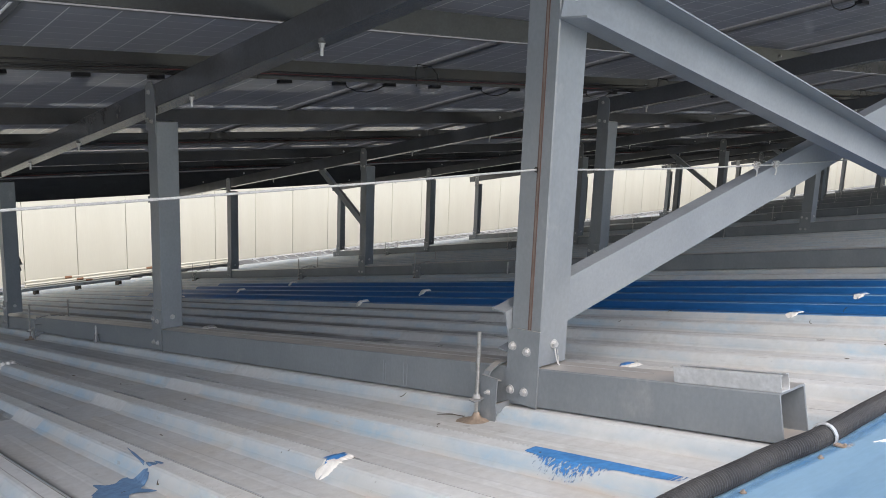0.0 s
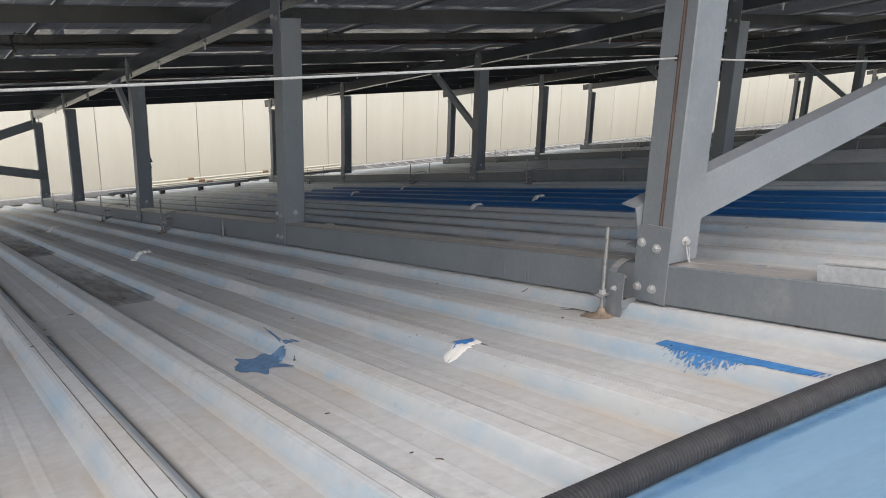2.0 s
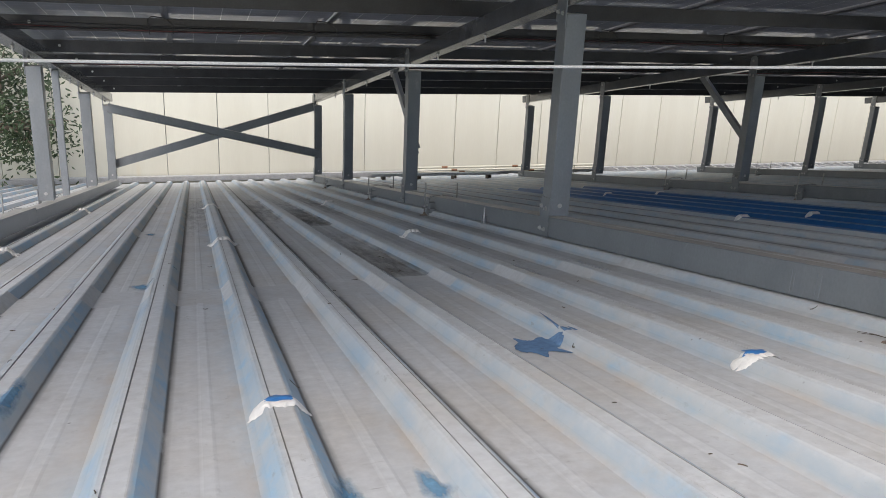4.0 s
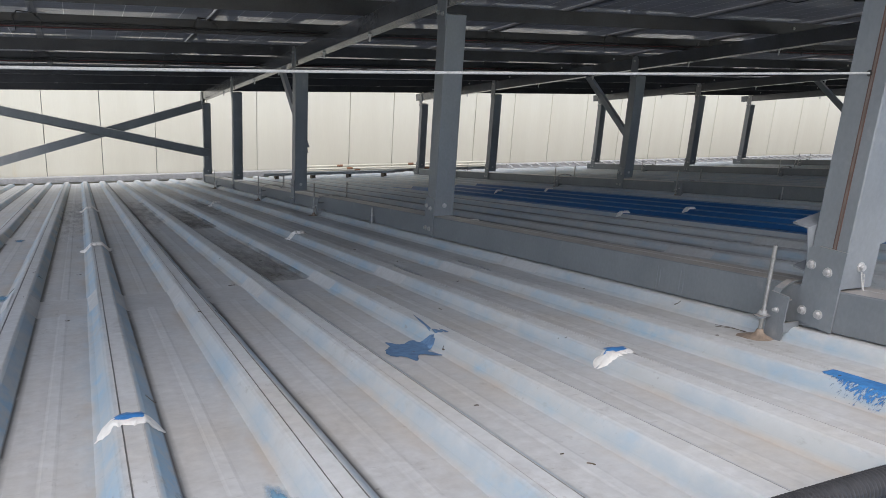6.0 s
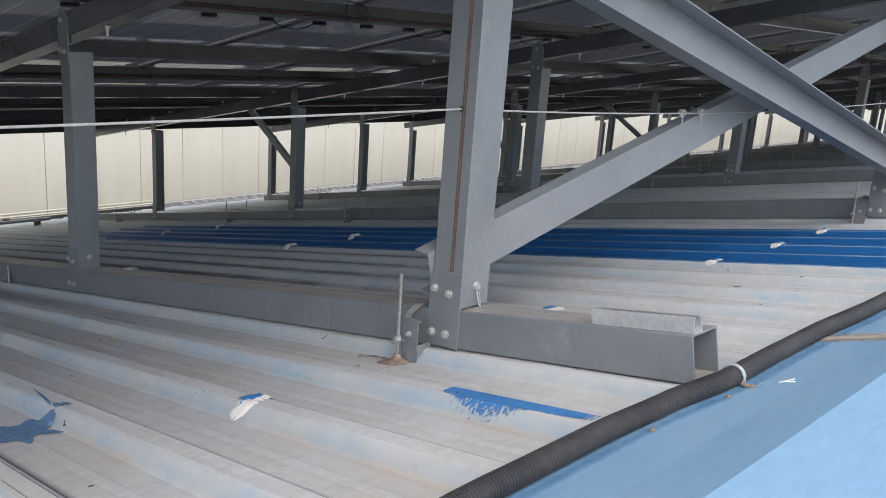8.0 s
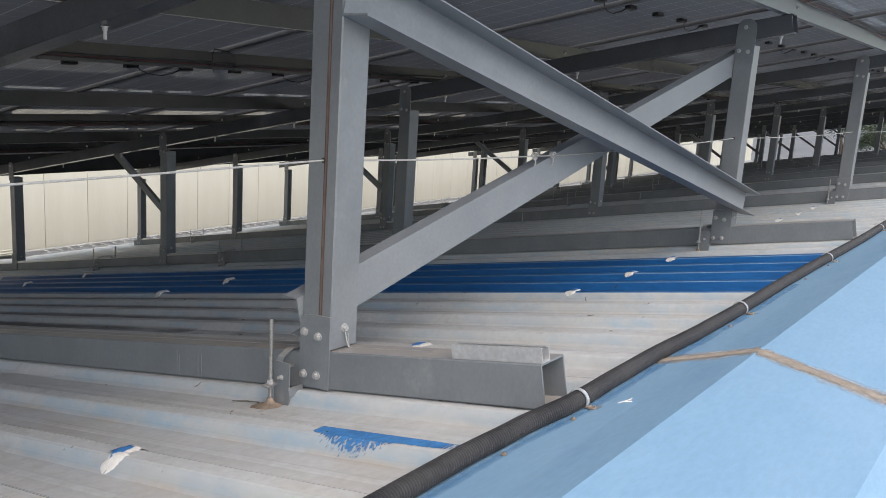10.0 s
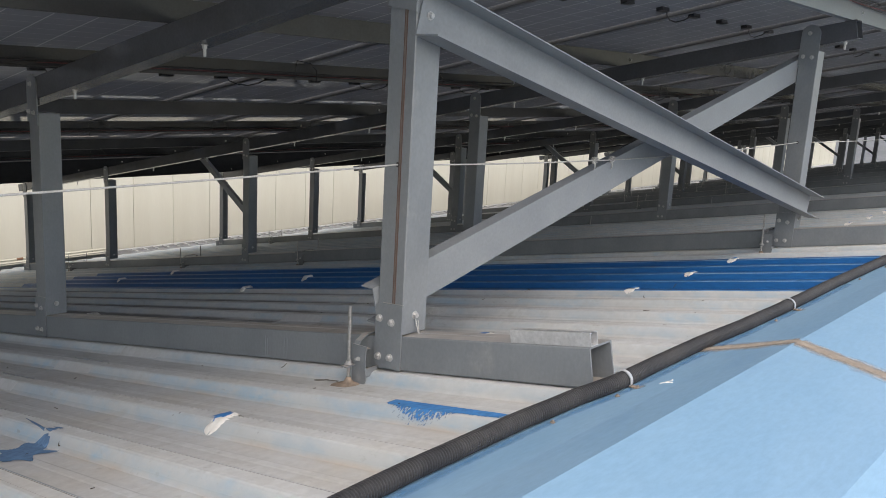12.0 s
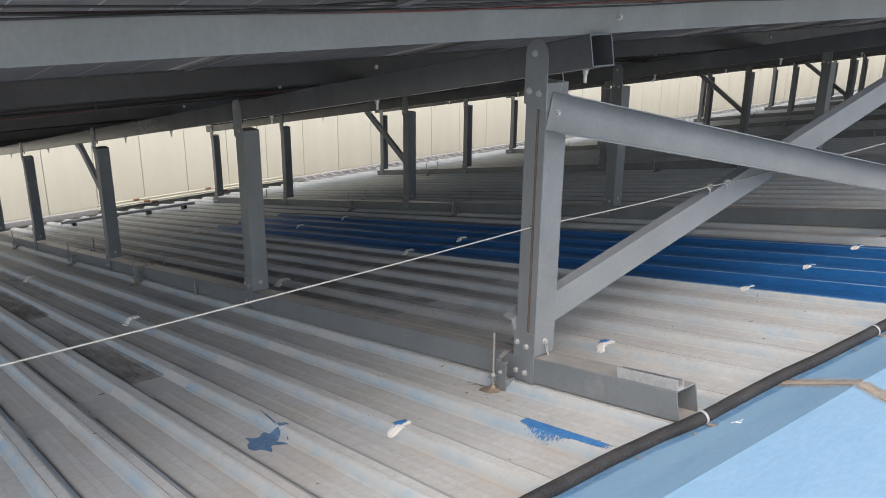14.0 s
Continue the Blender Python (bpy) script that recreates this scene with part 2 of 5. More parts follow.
def module_material():
    """Dark cells with thin bright lines behind glass."""
    m = bpy.data.materials.new("module_back")
    m.use_nodes = True
    nt = m.node_tree
    N, L = nt.nodes, nt.links
    b = N["Principled BSDF"]
    co = N.new("ShaderNodeTexCoord")
    sep = N.new("ShaderNodeSeparateXYZ")
    L.new(co.outputs["Object"], sep.inputs[0])

    def line(axis, pitch, width):
        a = N.new("ShaderNodeMath")
        a.operation = "PINGPONG"
        L.new(sep.outputs[axis], a.inputs[0])
        a.inputs[1].default_value = pitch / 2
        c = N.new("ShaderNodeMath")
        c.operation = "LESS_THAN"
        L.new(a.outputs[0], c.inputs[0])
        c.inputs[1].default_value = width
        return c.outputs[0]

    half = N.new("ShaderNodeMath")
    half.operation = "MULTIPLY"
    L.new(line(1, 0.1157, 0.0016), half.inputs[0])
    half.inputs[1].default_value = 0.5
    mx = N.new("ShaderNodeMath")
    mx.operation = "MAXIMUM"
    L.new(line(0, 0.2178, 0.0026), mx.inputs[0])
    L.new(half.outputs[0], mx.inputs[1])
    nz = N.new("ShaderNodeTexNoise")
    nz.inputs["Scale"].default_value, nz.inputs["Detail"].default_value = 4.0, 5.0
    L.new(co.outputs["Object"], nz.inputs["Vector"])
    dust = N.new("ShaderNodeMix")
    dust.data_type = "RGBA"
    L.new(nz.outputs[0], dust.inputs["Factor"])
    a, c = [i for i in dust.inputs if i.type == "RGBA"]
    a.default_value, c.default_value = (0.27, 0.285, 0.31, 1), (0.36, 0.375, 0.40, 1)
    x = N.new("ShaderNodeMix")
    x.data_type = "RGBA"
    L.new(mx.outputs[0], x.inputs["Factor"])
    a, c = [i for i in x.inputs if i.type == "RGBA"]
    L.new([o for o in dust.outputs if o.type == "RGBA"][0], a)
    c.default_value = (0.80, 0.81, 0.82, 1)
    L.new([o for o in x.outputs if o.type == "RGBA"][0], b.inputs["Base Color"])
    b.inputs["Roughness"].default_value = 0.06
    b.inputs["IOR"].default_value = 1.55
    # daylight seeping through the glass laminate, most of it between the cells
    thru, mixer = N.new("ShaderNodeBsdfTranslucent"), N.new("ShaderNodeMixShader")
    tint = N.new("ShaderNodeMix")
    tint.data_type = "RGBA"
    L.new(mx.outputs[0], tint.inputs["Factor"])
    a, c = [i for i in tint.inputs if i.type == "RGBA"]
    a.default_value, c.default_value = (0.55, 0.56, 0.58, 1), (0.95, 0.95, 0.95, 1)
    L.new([o for o in tint.outputs if o.type == "RGBA"][0], thru.inputs["Color"])
    mixer.inputs[0].default_value = 0.21
    L.new(b.outputs[0], mixer.inputs[1])
    L.new(thru.outputs[0], mixer.inputs[2])
    L.new(mixer.outputs[0], N["Material Output"].inputs["Surface"])
    return m


M_MODULE = module_material()


def stain_material(name, col, second, lo, hi, scale=9.0, stretch=(1.0, 1.0, 1.0)):
    """A thin film that shows only where its noise is high."""
    m = mat(name, col, 0.8, 0.0, second, 12.0, grain=50, grain_amt=0.2)
    N, L = m.node_tree.nodes, m.node_tree.links
    b = N["Principled BSDF"]
    co = N.new("ShaderNodeTexCoord")
    t = N.new("ShaderNodeTexNoise")
    t.inputs["Scale"].default_value, t.inputs["Detail"].default_value, t.inputs["Roughness"].default_value = scale, 8.0, 0.7
    mp = N.new("ShaderNodeMapping")
    mp.inputs["Scale"].default_value = stretch
    L.new(co.outputs["Object"], mp.inputs["Vector"])
    L.new(mp.outputs[0], t.inputs["Vector"])
    at = N.new("ShaderNodeAttribute")
    at.attribute_name = "wear"
    sep = N.new("ShaderNodeSeparateColor")
    L.new(at.outputs["Color"], sep.inputs[0])
    add = N.new("ShaderNodeMath")
    add.operation = "ADD"
    L.new(t.outputs[0], add.inputs[0])
    L.new(sep.outputs[0], add.inputs[1])
    r = N.new("ShaderNodeMapRange")
    r.inputs["From Min"].default_value, r.inputs["From Max"].default_value = lo, hi
    L.new(add.outputs[0], r.inputs["Value"])
    L.new(r.outputs[0], b.inputs["Alpha"])
    return m


M_GRIME = stain_material("valley_grime", (0.13, 0.115, 0.10), (0.20, 0.18, 0.16), 0.98, 1.7, 7.0, (2.0, 0.35, 1.0))
M_STROKE = stain_material("brushed_blue", (0.030, 0.165, 0.41), (0.045, 0.21, 0.48), 1.04, 1.16, 75.0, (0.22, 1.5, 1.0))
M_SPLASH = stain_material("blue_splash", (0.080, 0.165, 0.305), (0.105, 0.205, 0.345), 1.02, 1.28, 22.0)
M_SMUDGE = stain_material("faint_blue_smudge", (0.09, 0.26, 0.43), (0.16, 0.35, 0.50), 0.95, 1.75, 24.0, (1.6, 0.7, 1.0))
M_SMEAR = stain_material("sealant_smear", (0.29, 0.25, 0.21), (0.38, 0.345, 0.30), 0.90, 1.5, 22.0)
M_EDGE = stain_material("unfaded_blue_edge", (0.075, 0.225, 0.425), (0.12, 0.28, 0.47), 0.95, 2.0, 12.0)
M_HALO = stain_material("sealant_stain", (0.40, 0.37, 0.34), (0.47, 0.44, 0.41), 1.0, 1.7, 14.0)


# ---------------------------------------------------------------- mesh helpers
def finish(bm, name, material, parent=None, label="", smooth=False):
    bmesh.ops.recalc_face_normals(bm, faces=bm.faces)
    me = bpy.data.meshes.new(name)
    bm.to_mesh(me)
    bm.free()
    if smooth:
        for p in me.polygons:
            p.use_smooth = True
    if isinstance(material, (list, tuple)):
        for m in material:
            me.materials.append(m)
    else:
        me.materials.append(material)
    ob = new(name, me)
    if parent:
        ob.parent = parent
    if label:
        ob["label"] = label
    return ob


def part(name, bm, material, parent, label="", smooth=False):
    return finish(bm, name, material, parent, label, smooth)


def thing(name, label, category, group="", at=(0, 0, 0)):
    e = new(name)
    e.empty_display_size = 0.1
    e.location = at
    return tagged(e, label, category, group)


def prism(bm, prof, p0, p1, side=(1, 0, 0), hollow=None, caps=True):
    """Extrudes the closed outline prof (u along side, v square to it) from p0 to p1; hollow: an inner outline of as many points."""
    p0, p1, side = Vector(p0), Vector(p1), Vector(side)
    d = (p1 - p0).normalized()
    u = (side - d * side.dot(d)).normalized()
    v = d.cross(u) * -1
    if v.z < -1e-6:
        v = -v

    def ring(pr, p):
        return [bm.verts.new(p + u * a + v * b) for a, b in pr]

    a, b = ring(prof, p0), ring(prof, p1)
    n = len(prof)
    for i in range(n):
        bm.faces.new((a[i], a[(i + 1) % n], b[(i + 1) % n], b[i]))
    if hollow:
        c, e = ring(hollow, p0), ring(hollow, p1)
        for i in range(n):
            j = (i + 1) % n
            bm.faces.new((c[i], e[i], e[j], c[j]))
            bm.faces.new((a[i], c[i], c[j], a[j]))
            bm.faces.new((b[i], b[j], e[j], e[i]))
    elif caps:
        bm.faces.new(a[::-1])
        bm.faces.new(b)
    return bm


def rect(u0, v0, u1, v1, r=0.0):
    if r <= 0:
        return [(u0, v0), (u1, v0), (u1, v1), (u0, v1)]
    return [(u0 + r, v0), (u1 - r, v0), (u1, v0 + r), (u1, v1 - r), (u1 - r, v1), (u0 + r, v1), (u0, v1 - r), (u0, v0 + r)]


def block(bm, a, b, r=0.0):
    """An upright block with its edges taken off by r."""
    (x0, y0, z0), (x1, y1, z1) = a, b
    lo = [bm.verts.new((x, y, z0)) for x, y in rect(x0, y0, x1, y1, r)]
    hi = [bm.verts.new((x, y, z1)) for x, y in rect(x0, y0, x1, y1, r)]
    n = len(lo)
    for i in range(n):
        bm.faces.new((lo[i], lo[(i + 1) % n], hi[(i + 1) % n], hi[i]))
    bm.faces.new(lo[::-1])
    bm.faces.new(hi)
    return bm


def chan(w, h, t, lip=0.0):
    """C section: web along v at u = 0, flanges towards +u."""
    if lip:
        return [(0, 0), (w, 0), (w, lip), (w - t, lip), (w - t, t), (t, t), (t, h - t), (w - t, h - t), (w - t, h - lip), (w, h - lip), (w, h), (0, h)]
    return [(0, 0), (w, 0), (w, t), (t, t), (t, h - t), (w, h - t), (w, h), (0, h)]


def rod(bm, p0, p1, r, n=8, r1=None):
    p0, p1 = Vector(p0), Vector(p1)
    d = (p1 - p0).normalized()
    u = d.orthogonal().normalized()
    v = d.cross(u)
    r1 = r if r1 is None else r1
    a = [bm.verts.new(p0 + (u * math.cos(2 * math.pi * i / n) + v * math.sin(2 * math.pi * i / n)) * r) for i in range(n)]
    b = [bm.verts.new(p1 + (u * math.cos(2 * math.pi * i / n) + v * math.sin(2 * math.pi * i / n)) * r1) for i in range(n)]
    for i in range(n):
        bm.faces.new((a[i], a[(i + 1) % n], b[(i + 1) % n], b[i]))
    bm.faces.new(a[::-1])
    bm.faces.new(b)
    return bm


def hexbolt(bm, at, out, s=1.0):
    """washer, hexagon head and a bit of thread"""
    at, out = Vector(at), Vector(out).normalized()
    rod(bm, at, at + out * 0.003 * s, 0.0145 * s, 14)
    rod(bm, at + out * 0.003 * s, at + out * 0.012 * s, 0.0105 * s, 6)
    rod(bm, at + out * 0.012 * s, at + out * 0.014 * s, 0.0085 * s, 6)
    return bm


def tube_path(bm, pts, r, n=8):
    pts = [Vector(p) for p in pts]
    rings = []
    ref = Vector((0.13, 0.2, 0.97))
    for i, p in enumerate(pts):
        d = (pts[min(i + 1, len(pts) - 1)] - pts[max(i - 1, 0)]).normalized()
        u = (ref - d * ref.dot(d)).normalized()
        v = d.cross(u)
        rr = r[i] if isinstance(r, (list, tuple)) else r
        rings.append([bm.verts.new(p + (u * math.cos(2 * math.pi * k / n) + v * math.sin(2 * math.pi * k / n)) * rr) for k in range(n)])
    for a, b in zip(rings, rings[1:]):
        for k in range(n):
            bm.faces.new((a[k], a[(k + 1) % n], b[(k + 1) % n], b[k]))
    bm.faces.new(rings[0][::-1])
    bm.faces.new(rings[-1])
    return bm


def along(y, dz=0.0, x=0.0):
    """a point over the rib crests"""
    return Vector((x, y, rt(y) + dz))

# ---------------------------------------------------------------- roof sheets
CREST, FOOT, RIBH = 0.064, 0.138, 0.040
X_LEFT, X_RIGHT = -5.0, 50.0
Y_RIDGE = 0.03


def rib_x(k):
    return RIB0 + (0.331 if k > 0 else 0.312) * k


def rib_range():
    k0 = math.floor((X_LEFT - RIB0) / 0.312)
    k1 = math.floor((X_RIGHT - RIB0) / 0.331)
    return range(k0, k1 + 1)


def sheet_dz(x):
    """depth of the sheet under the crests at x"""
    k = round((x - RIB0) / (0.331 if x > RIB0 else 0.312))
    d = abs(x - rib_x(k))
    if d <= CREST / 2:
        return 0.0
    if d >= FOOT / 2:
        return -RIBH
    return -RIBH * (d - CREST / 2) / (FOOT / 2 - CREST / 2)


def on_sheet(x, y, h=0.0):
    return Vector((x, y, rt(y) + sheet_dz(x) + h))


def sheet_line():
    """the cross section of the sheet: x, height under the crest, wear (blue, rust, dirt with painted shade, lap and
    foot lines)
    """
    out = []
    for k in rib_range():
        c = rib_x(k)
        gap = rib_x(k + 1) - c - FOOT
        h, f = CREST / 2, FOOT / 2
        w = 0.0012 if k < 2 else 0.0026          # half width of the seam lines on the crest
        ln, rn = (0.7, 0.15) if k < -3 else (1.0, 0.9)
        q = 1.5 if k < -3 else 1.0 if k < 2 else 0.7                # old blue left on the flanks
        out += [(c - f - 0.030, -RIBH, (0.25 * q, 0.35 * q, 0.6, 0)), (c - f - 0.004, -RIBH, (0.6 * q, (0.95 if k < 2 else 0.4), 0.8, 0)), (c - f + 0.012, -RIBH * 0.72, (1.7 * q, 0.2, 0, 0)),
                (c - h - 0.004, -0.004, (1.0 * q, 0, 0, 0)), (c - h + 0.004, 0.0, (0.4 * q, 0, 0, 0)),
                (c - 0.0157 - w - 0.0008, 0.0010, (0.05, 0, 0, 0)), (c - 0.0157 - w, -0.0020, (0, 0.3, 0.5, ln)), (c - 0.0157 + w, -0.0020, (0, 0.3, 0.5, ln)), (c - 0.0157 + w + 0.0008, -0.0012, (0.05, 0, 0, 0)),
                (c + h - 0.0085 - w, 0.0, (0.1, 0, 0, 0)), (c + h - 0.0077 - w, -0.0018 * rn, (0, 0.2, 0.5, rn)), (c + h - 0.0077 + w, -0.0018 * rn, (0, 0.2, 0.5, rn)),
                # right flank: old blue and dirt, strengthened to paint its shaded side
                (c + h - 0.0069 + w, -0.0006, (0.1, 0, 0, 0)), (c + h + 0.004, -0.005, (2.0 * q, 0, 0.5, 0)),
                # right foot: dirt plus contact shade painted as a dark line and band
                (c + f - 0.006, -RIBH * 0.92, (2.4 * q, 0.2, 0.9, 0)), (c + f - 0.001, -RIBH, (0.8 * q, 0.15, 2.4, 1.0)), (c + f + 0.006, -RIBH, (0.15, 0.15, 1.6, 0.3)), (c + f + 0.016, -RIBH, (0.1, 0.15, 0.9, 0)),
                (c + f + 0.045, -RIBH, (0.05, 0.15, 0.4, 0))]
        s = c + f + gap * 0.5
        out += [(s - 0.017, -RIBH, (0.08, 0.08, 0.6, 0.1)), (s - 0.010, -RIBH + 0.0011, (0.08, 0.05, 0.45, 0)), (s + 0.010, -RIBH + 0.0011, (0.08, 0.05, 0.45, 0)), (s + 0.017, -RIBH, (0.08, 0.08, 0.6, 0.1))]
    return out


def ribbed(name, ys, z_of, label):
    line = sheet_line()
    n = len(line)
    verts, faces, mats, cols = [], [], [], []
    for j, y in enumerate(ys):
        # grows away from the ridge, for dirt and for painted shade alike
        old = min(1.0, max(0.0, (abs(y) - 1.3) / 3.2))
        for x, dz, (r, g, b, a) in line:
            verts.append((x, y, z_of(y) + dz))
            # dirt weighted by bay and depth, so deep shade darkens the sheet's colour
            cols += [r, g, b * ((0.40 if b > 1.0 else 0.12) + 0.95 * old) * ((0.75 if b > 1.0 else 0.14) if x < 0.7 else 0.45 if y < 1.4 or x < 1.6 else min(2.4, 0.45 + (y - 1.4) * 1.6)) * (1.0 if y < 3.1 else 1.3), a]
    for j in range(len(ys) - 1):
        for i in range(n - 1):
            faces.append((j * n + i, j * n + i + 1, (j + 1) * n + i + 1, (j + 1) * n + i))
            xm = (line[i][0] + line[i + 1][0]) / 2
            band = 3.455 < xm < 4.99 and z_of is rt and ys[j] < 10.0
            mats.append((2 if (line[i][1], line[i + 1][1]) == (-0.004, 0.0) else 1) if band else 0)
    me = bpy.data.meshes.new(name)
    me.from_pydata(verts, [], faces)
    me.materials.append(M_ROOF)
    me.materials.append(M_BAND)
    me.materials.append(M_LINE)
    me.polygons.foreach_set("material_index", mats)
    at = me.color_attributes.new("wear", "FLOAT_COLOR", "POINT")
    at.data.foreach_set("color", cols)
    me.update()
    return tagged(new(name, me), label, "roof", kind="structure")


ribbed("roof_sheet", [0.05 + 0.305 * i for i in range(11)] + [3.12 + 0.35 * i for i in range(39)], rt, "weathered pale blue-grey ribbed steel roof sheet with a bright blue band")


def rt_back(y):
    return rt(2 * Y_RIDGE - y)


ribbed("roof_sheet_back", [-8.6 + 0.5 * i for i in range(17)] + [-0.25], rt_back, "pale blue ribbed steel roof sheet behind the ridge")

# ridge cap: the folded strip over the ridge
CAP_LINE = [(0.335, 0.200), (0.325, 0.206), (0.315, 0.210), (0.165, 0.248), (0.035, 0.288), (-0.375, 0.222), (-0.425, 0.178), (-0.54, 0.153), (-0.69, 0.120)]


def cap_z(y):
    for (ya, za), (yb, zb) in zip(CAP_LINE, CAP_LINE[1:]):
        if yb <= y <= ya:
            return za + (zb - za) * (ya - y) / (ya - yb)
    return CAP_LINE[-1][1]


bm = bmesh.new()
rows = []
for x in [X_LEFT + 0.5 * i for i in range(int((X_RIGHT - X_LEFT) / 0.5) + 1)]:
    rows.append([bm.verts.new((x, y, z)) for y, z in CAP_LINE])
for a, b in zip(rows, rows[1:]):
    for i in range(len(CAP_LINE) - 1):
        bm.faces.new((a[i], a[i + 1], b[i + 1], b[i]))
cap = tagged(finish(bm, "ridge_cap", M_CAP), "folded sky-blue painted steel ridge cap", "ridge cap", kind="structure")
# the notched closures under its far edge
bm = bmesh.new()
for k in range(-20, 40):
    c = rib_x(k)
    d = rib_x(k + 1) - c
    z = rt_back(-0.69)
    prism(bm, [(-d / 2 + FOOT / 2 + 0.004, 0.0), (d / 2 - FOOT / 2 - 0.004, 0.0), (d / 2 - CREST / 2 - 0.004, RIBH), (-d / 2 + CREST / 2 + 0.004, RIBH)],
          (c + d / 2, -0.692, z - RIBH), (c + d / 2, -0.686, z - RIBH))
part("closure_strip", bm, M_BLUEP, cap, "blue notched closure strip under the cap's edge")


# course of the conduit beside the cap
COND = [(-3.0, 0.30), (-1.2, 0.30), (0.2, 0.305), (0.75, 0.330), (1.05, 0.333), (1.27, 0.324), (1.53, 0.300), (1.80, 0.306), (2.05, 0.308), (2.45, 0.293), (2.85, 0.290), (3.6, 0.300), (5.2, 0.29), (6.2, 0.30), (8.0, 0.29), (12.0, 0.30), (24.0, 0.29), (50.0, 0.29)]


def cond_y(x):
    for (xa, ya), (xb, yb) in zip(COND, COND[1:]):
        if xa <= x <= xb:
            f = (x - xa) / (xb - xa)
            return ya + (yb - ya) * f * f * (3 - 2 * f)
    return 0.29


def bead(name, pts, w, h, seed, parent=None):
    """an uneven bead of sealant along points"""
    rnd = random.Random(seed)
    bm = bmesh.new()
    path = []
    for a, b in zip(pts, pts[1:]):
        a, b = Vector(a), Vector(b)
        n = max(2, int((b - a).length / 0.012))
        path += [a.lerp(b, i / n) for i in range(n)]
    rows = []
    for p in path:
        ww, off = w * rnd.uniform(0.7, 1.3), rnd.uniform(-0.003, 0.003)
        rows.append([bm.verts.new(p + Vector((off + ww * u, 0, h * v))) for u, v in ((-0.5, 0.1), (-0.25, rnd.uniform(0.6, 1.0)), (0.2, rnd.uniform(0.7, 1.1)), (0.5, 0.1))])
    for a, b in zip(rows, rows[1:]):
        for i in range(3):
            bm.faces.new((a[i], a[i + 1], b[i + 1], b[i]))
    return finish(bm, name, M_SEAL, parent, smooth=True)


def film(name, cx, cy, rx, ry, material, z_of, seed, h=0.0026, fall=1.0, rings=10, n=44, rough=0.25, ang=0.0):
    """A thin patch whose edge wavers, fading outwards by its wear values."""
    rnd = random.Random(seed)
    ph = [rnd.uniform(0, 6.28) for _ in range(5)]
    bm = bmesh.new()
    lay = bm.verts.layers.float_color.new("wear")
    rows = []
    for j in range(rings + 1):
        ring = []
        for i in range(n):
            a = 2 * math.pi * i / n
            w = 1 + rough * (0.5 * math.sin(2 * a + ph[0]) + 0.4 * math.sin(3 * a + ph[1]) + 0.35 * math.sin(5 * a + ph[2]) + 0.25 * math.sin(9 * a + ph[3]))
            f = j / rings
            px, py = rx * w * f * math.cos(a), ry * w * f * math.sin(a)
            x, y = cx + px * math.cos(ang) - py * math.sin(ang), cy + px * math.sin(ang) + py * math.cos(ang)
            v = bm.verts.new((x, y, z_of(x, y) + h))
            v[lay] = (1 - fall * f ** 2, 0, 0, 1)
            ring.append(v)
        rows.append(ring)
    for a, b in zip(rows, rows[1:]):
        for i in range(n):
            bm.faces.new((a[i], a[(i + 1) % n], b[(i + 1) % n], b[i]))
    bmesh.ops.remove_doubles(bm, verts=rows[0], dist=1e-5)
    return finish(bm, name, material)




def ribbon(name, pts, half, material, z_of, h, seed, waver=0.2):
    """A thin soft-edged stripe of stain along points of the plan."""
    rnd = random.Random(seed)
    bm = bmesh.new()
    lay = bm.verts.layers.float_color.new("wear")
    path = []
    for a, b in zip(pts, pts[1:]):
        a, b = Vector(a), Vector(b)
        n = max(2, int((b - a).length / 0.02))
        path += [a.lerp(b, i / n) for i in range(n)]
    path.append(Vector(pts[-1]))
    rows = []
    for i, p in enumerate(path):
        d = (path[min(i + 1, len(path) - 1)] - path[max(i - 1, 0)]).normalized()
        side = Vector((-d.y, d.x))
        w = half * (1 + waver * (0.6 * math.sin(i * 0.37 + seed) + 0.4 * rnd.uniform(-1, 1)))
        row = []
        for u in (-1.0, -0.75, -0.5, -0.25, 0.0, 0.25, 0.5, 0.75, 1.0):
            q = p + side * w * u
            v = bm.verts.new((q.x, q.y, z_of(q.x, q.y) + h))
            v[lay] = (1.0 - abs(u) ** 1.6, 0, 0, 1)
            row.append(v)
        rows.append(row)
    for a, b in zip(rows, rows[1:]):
        for i in range(8):
            bm.faces.new((a[i], a[i + 1], b[i + 1], b[i]))
    return finish(bm, name, material)


JX = 2.13
JOINT = [(JX - dx, y) for y, dx in ((0.31, 0.06), (0.25, 0.02), (0.165, -0.02), (0.09, -0.05), (0.035, -0.065), (-0.15, -0.07), (-0.375, -0.08), (-0.425, -0.07), (-0.50, -0.06))]
on_cap = lambda x, y: cap_z(y)
tagged(bead("sealant_joint", [(x, y, cap_z(y) + 0.001) for x, y in JOINT], 0.030, 0.006, 3), "brown weathered sealant bead across the ridge cap joint", "sealant")
tagged(ribbon("sealant_smear", JOINT, 0.062, M_SMEAR, on_cap, 0.0012, 8), "tan sealant smeared wide along the ridge cap joint", "sealant")
tagged(ribbon("sealant_stain", JOINT, 0.105, M_HALO, on_cap, 0.0007, 11), "pale tan stain beside the sealant on the ridge cap", "stain")
tagged(ribbon("paint_edge", [(x, cond_y(x) - 0.036) for x in (-0.9, 0.2, 0.75, 1.05, 1.27, 1.53, 1.80, 2.05, 2.45, 2.85, 3.6)], 0.030, M_EDGE, on_cap, 0.0009, 4), "deeper blue unfaded paint along the ridge cap's edge", "paint", kind="stuff")
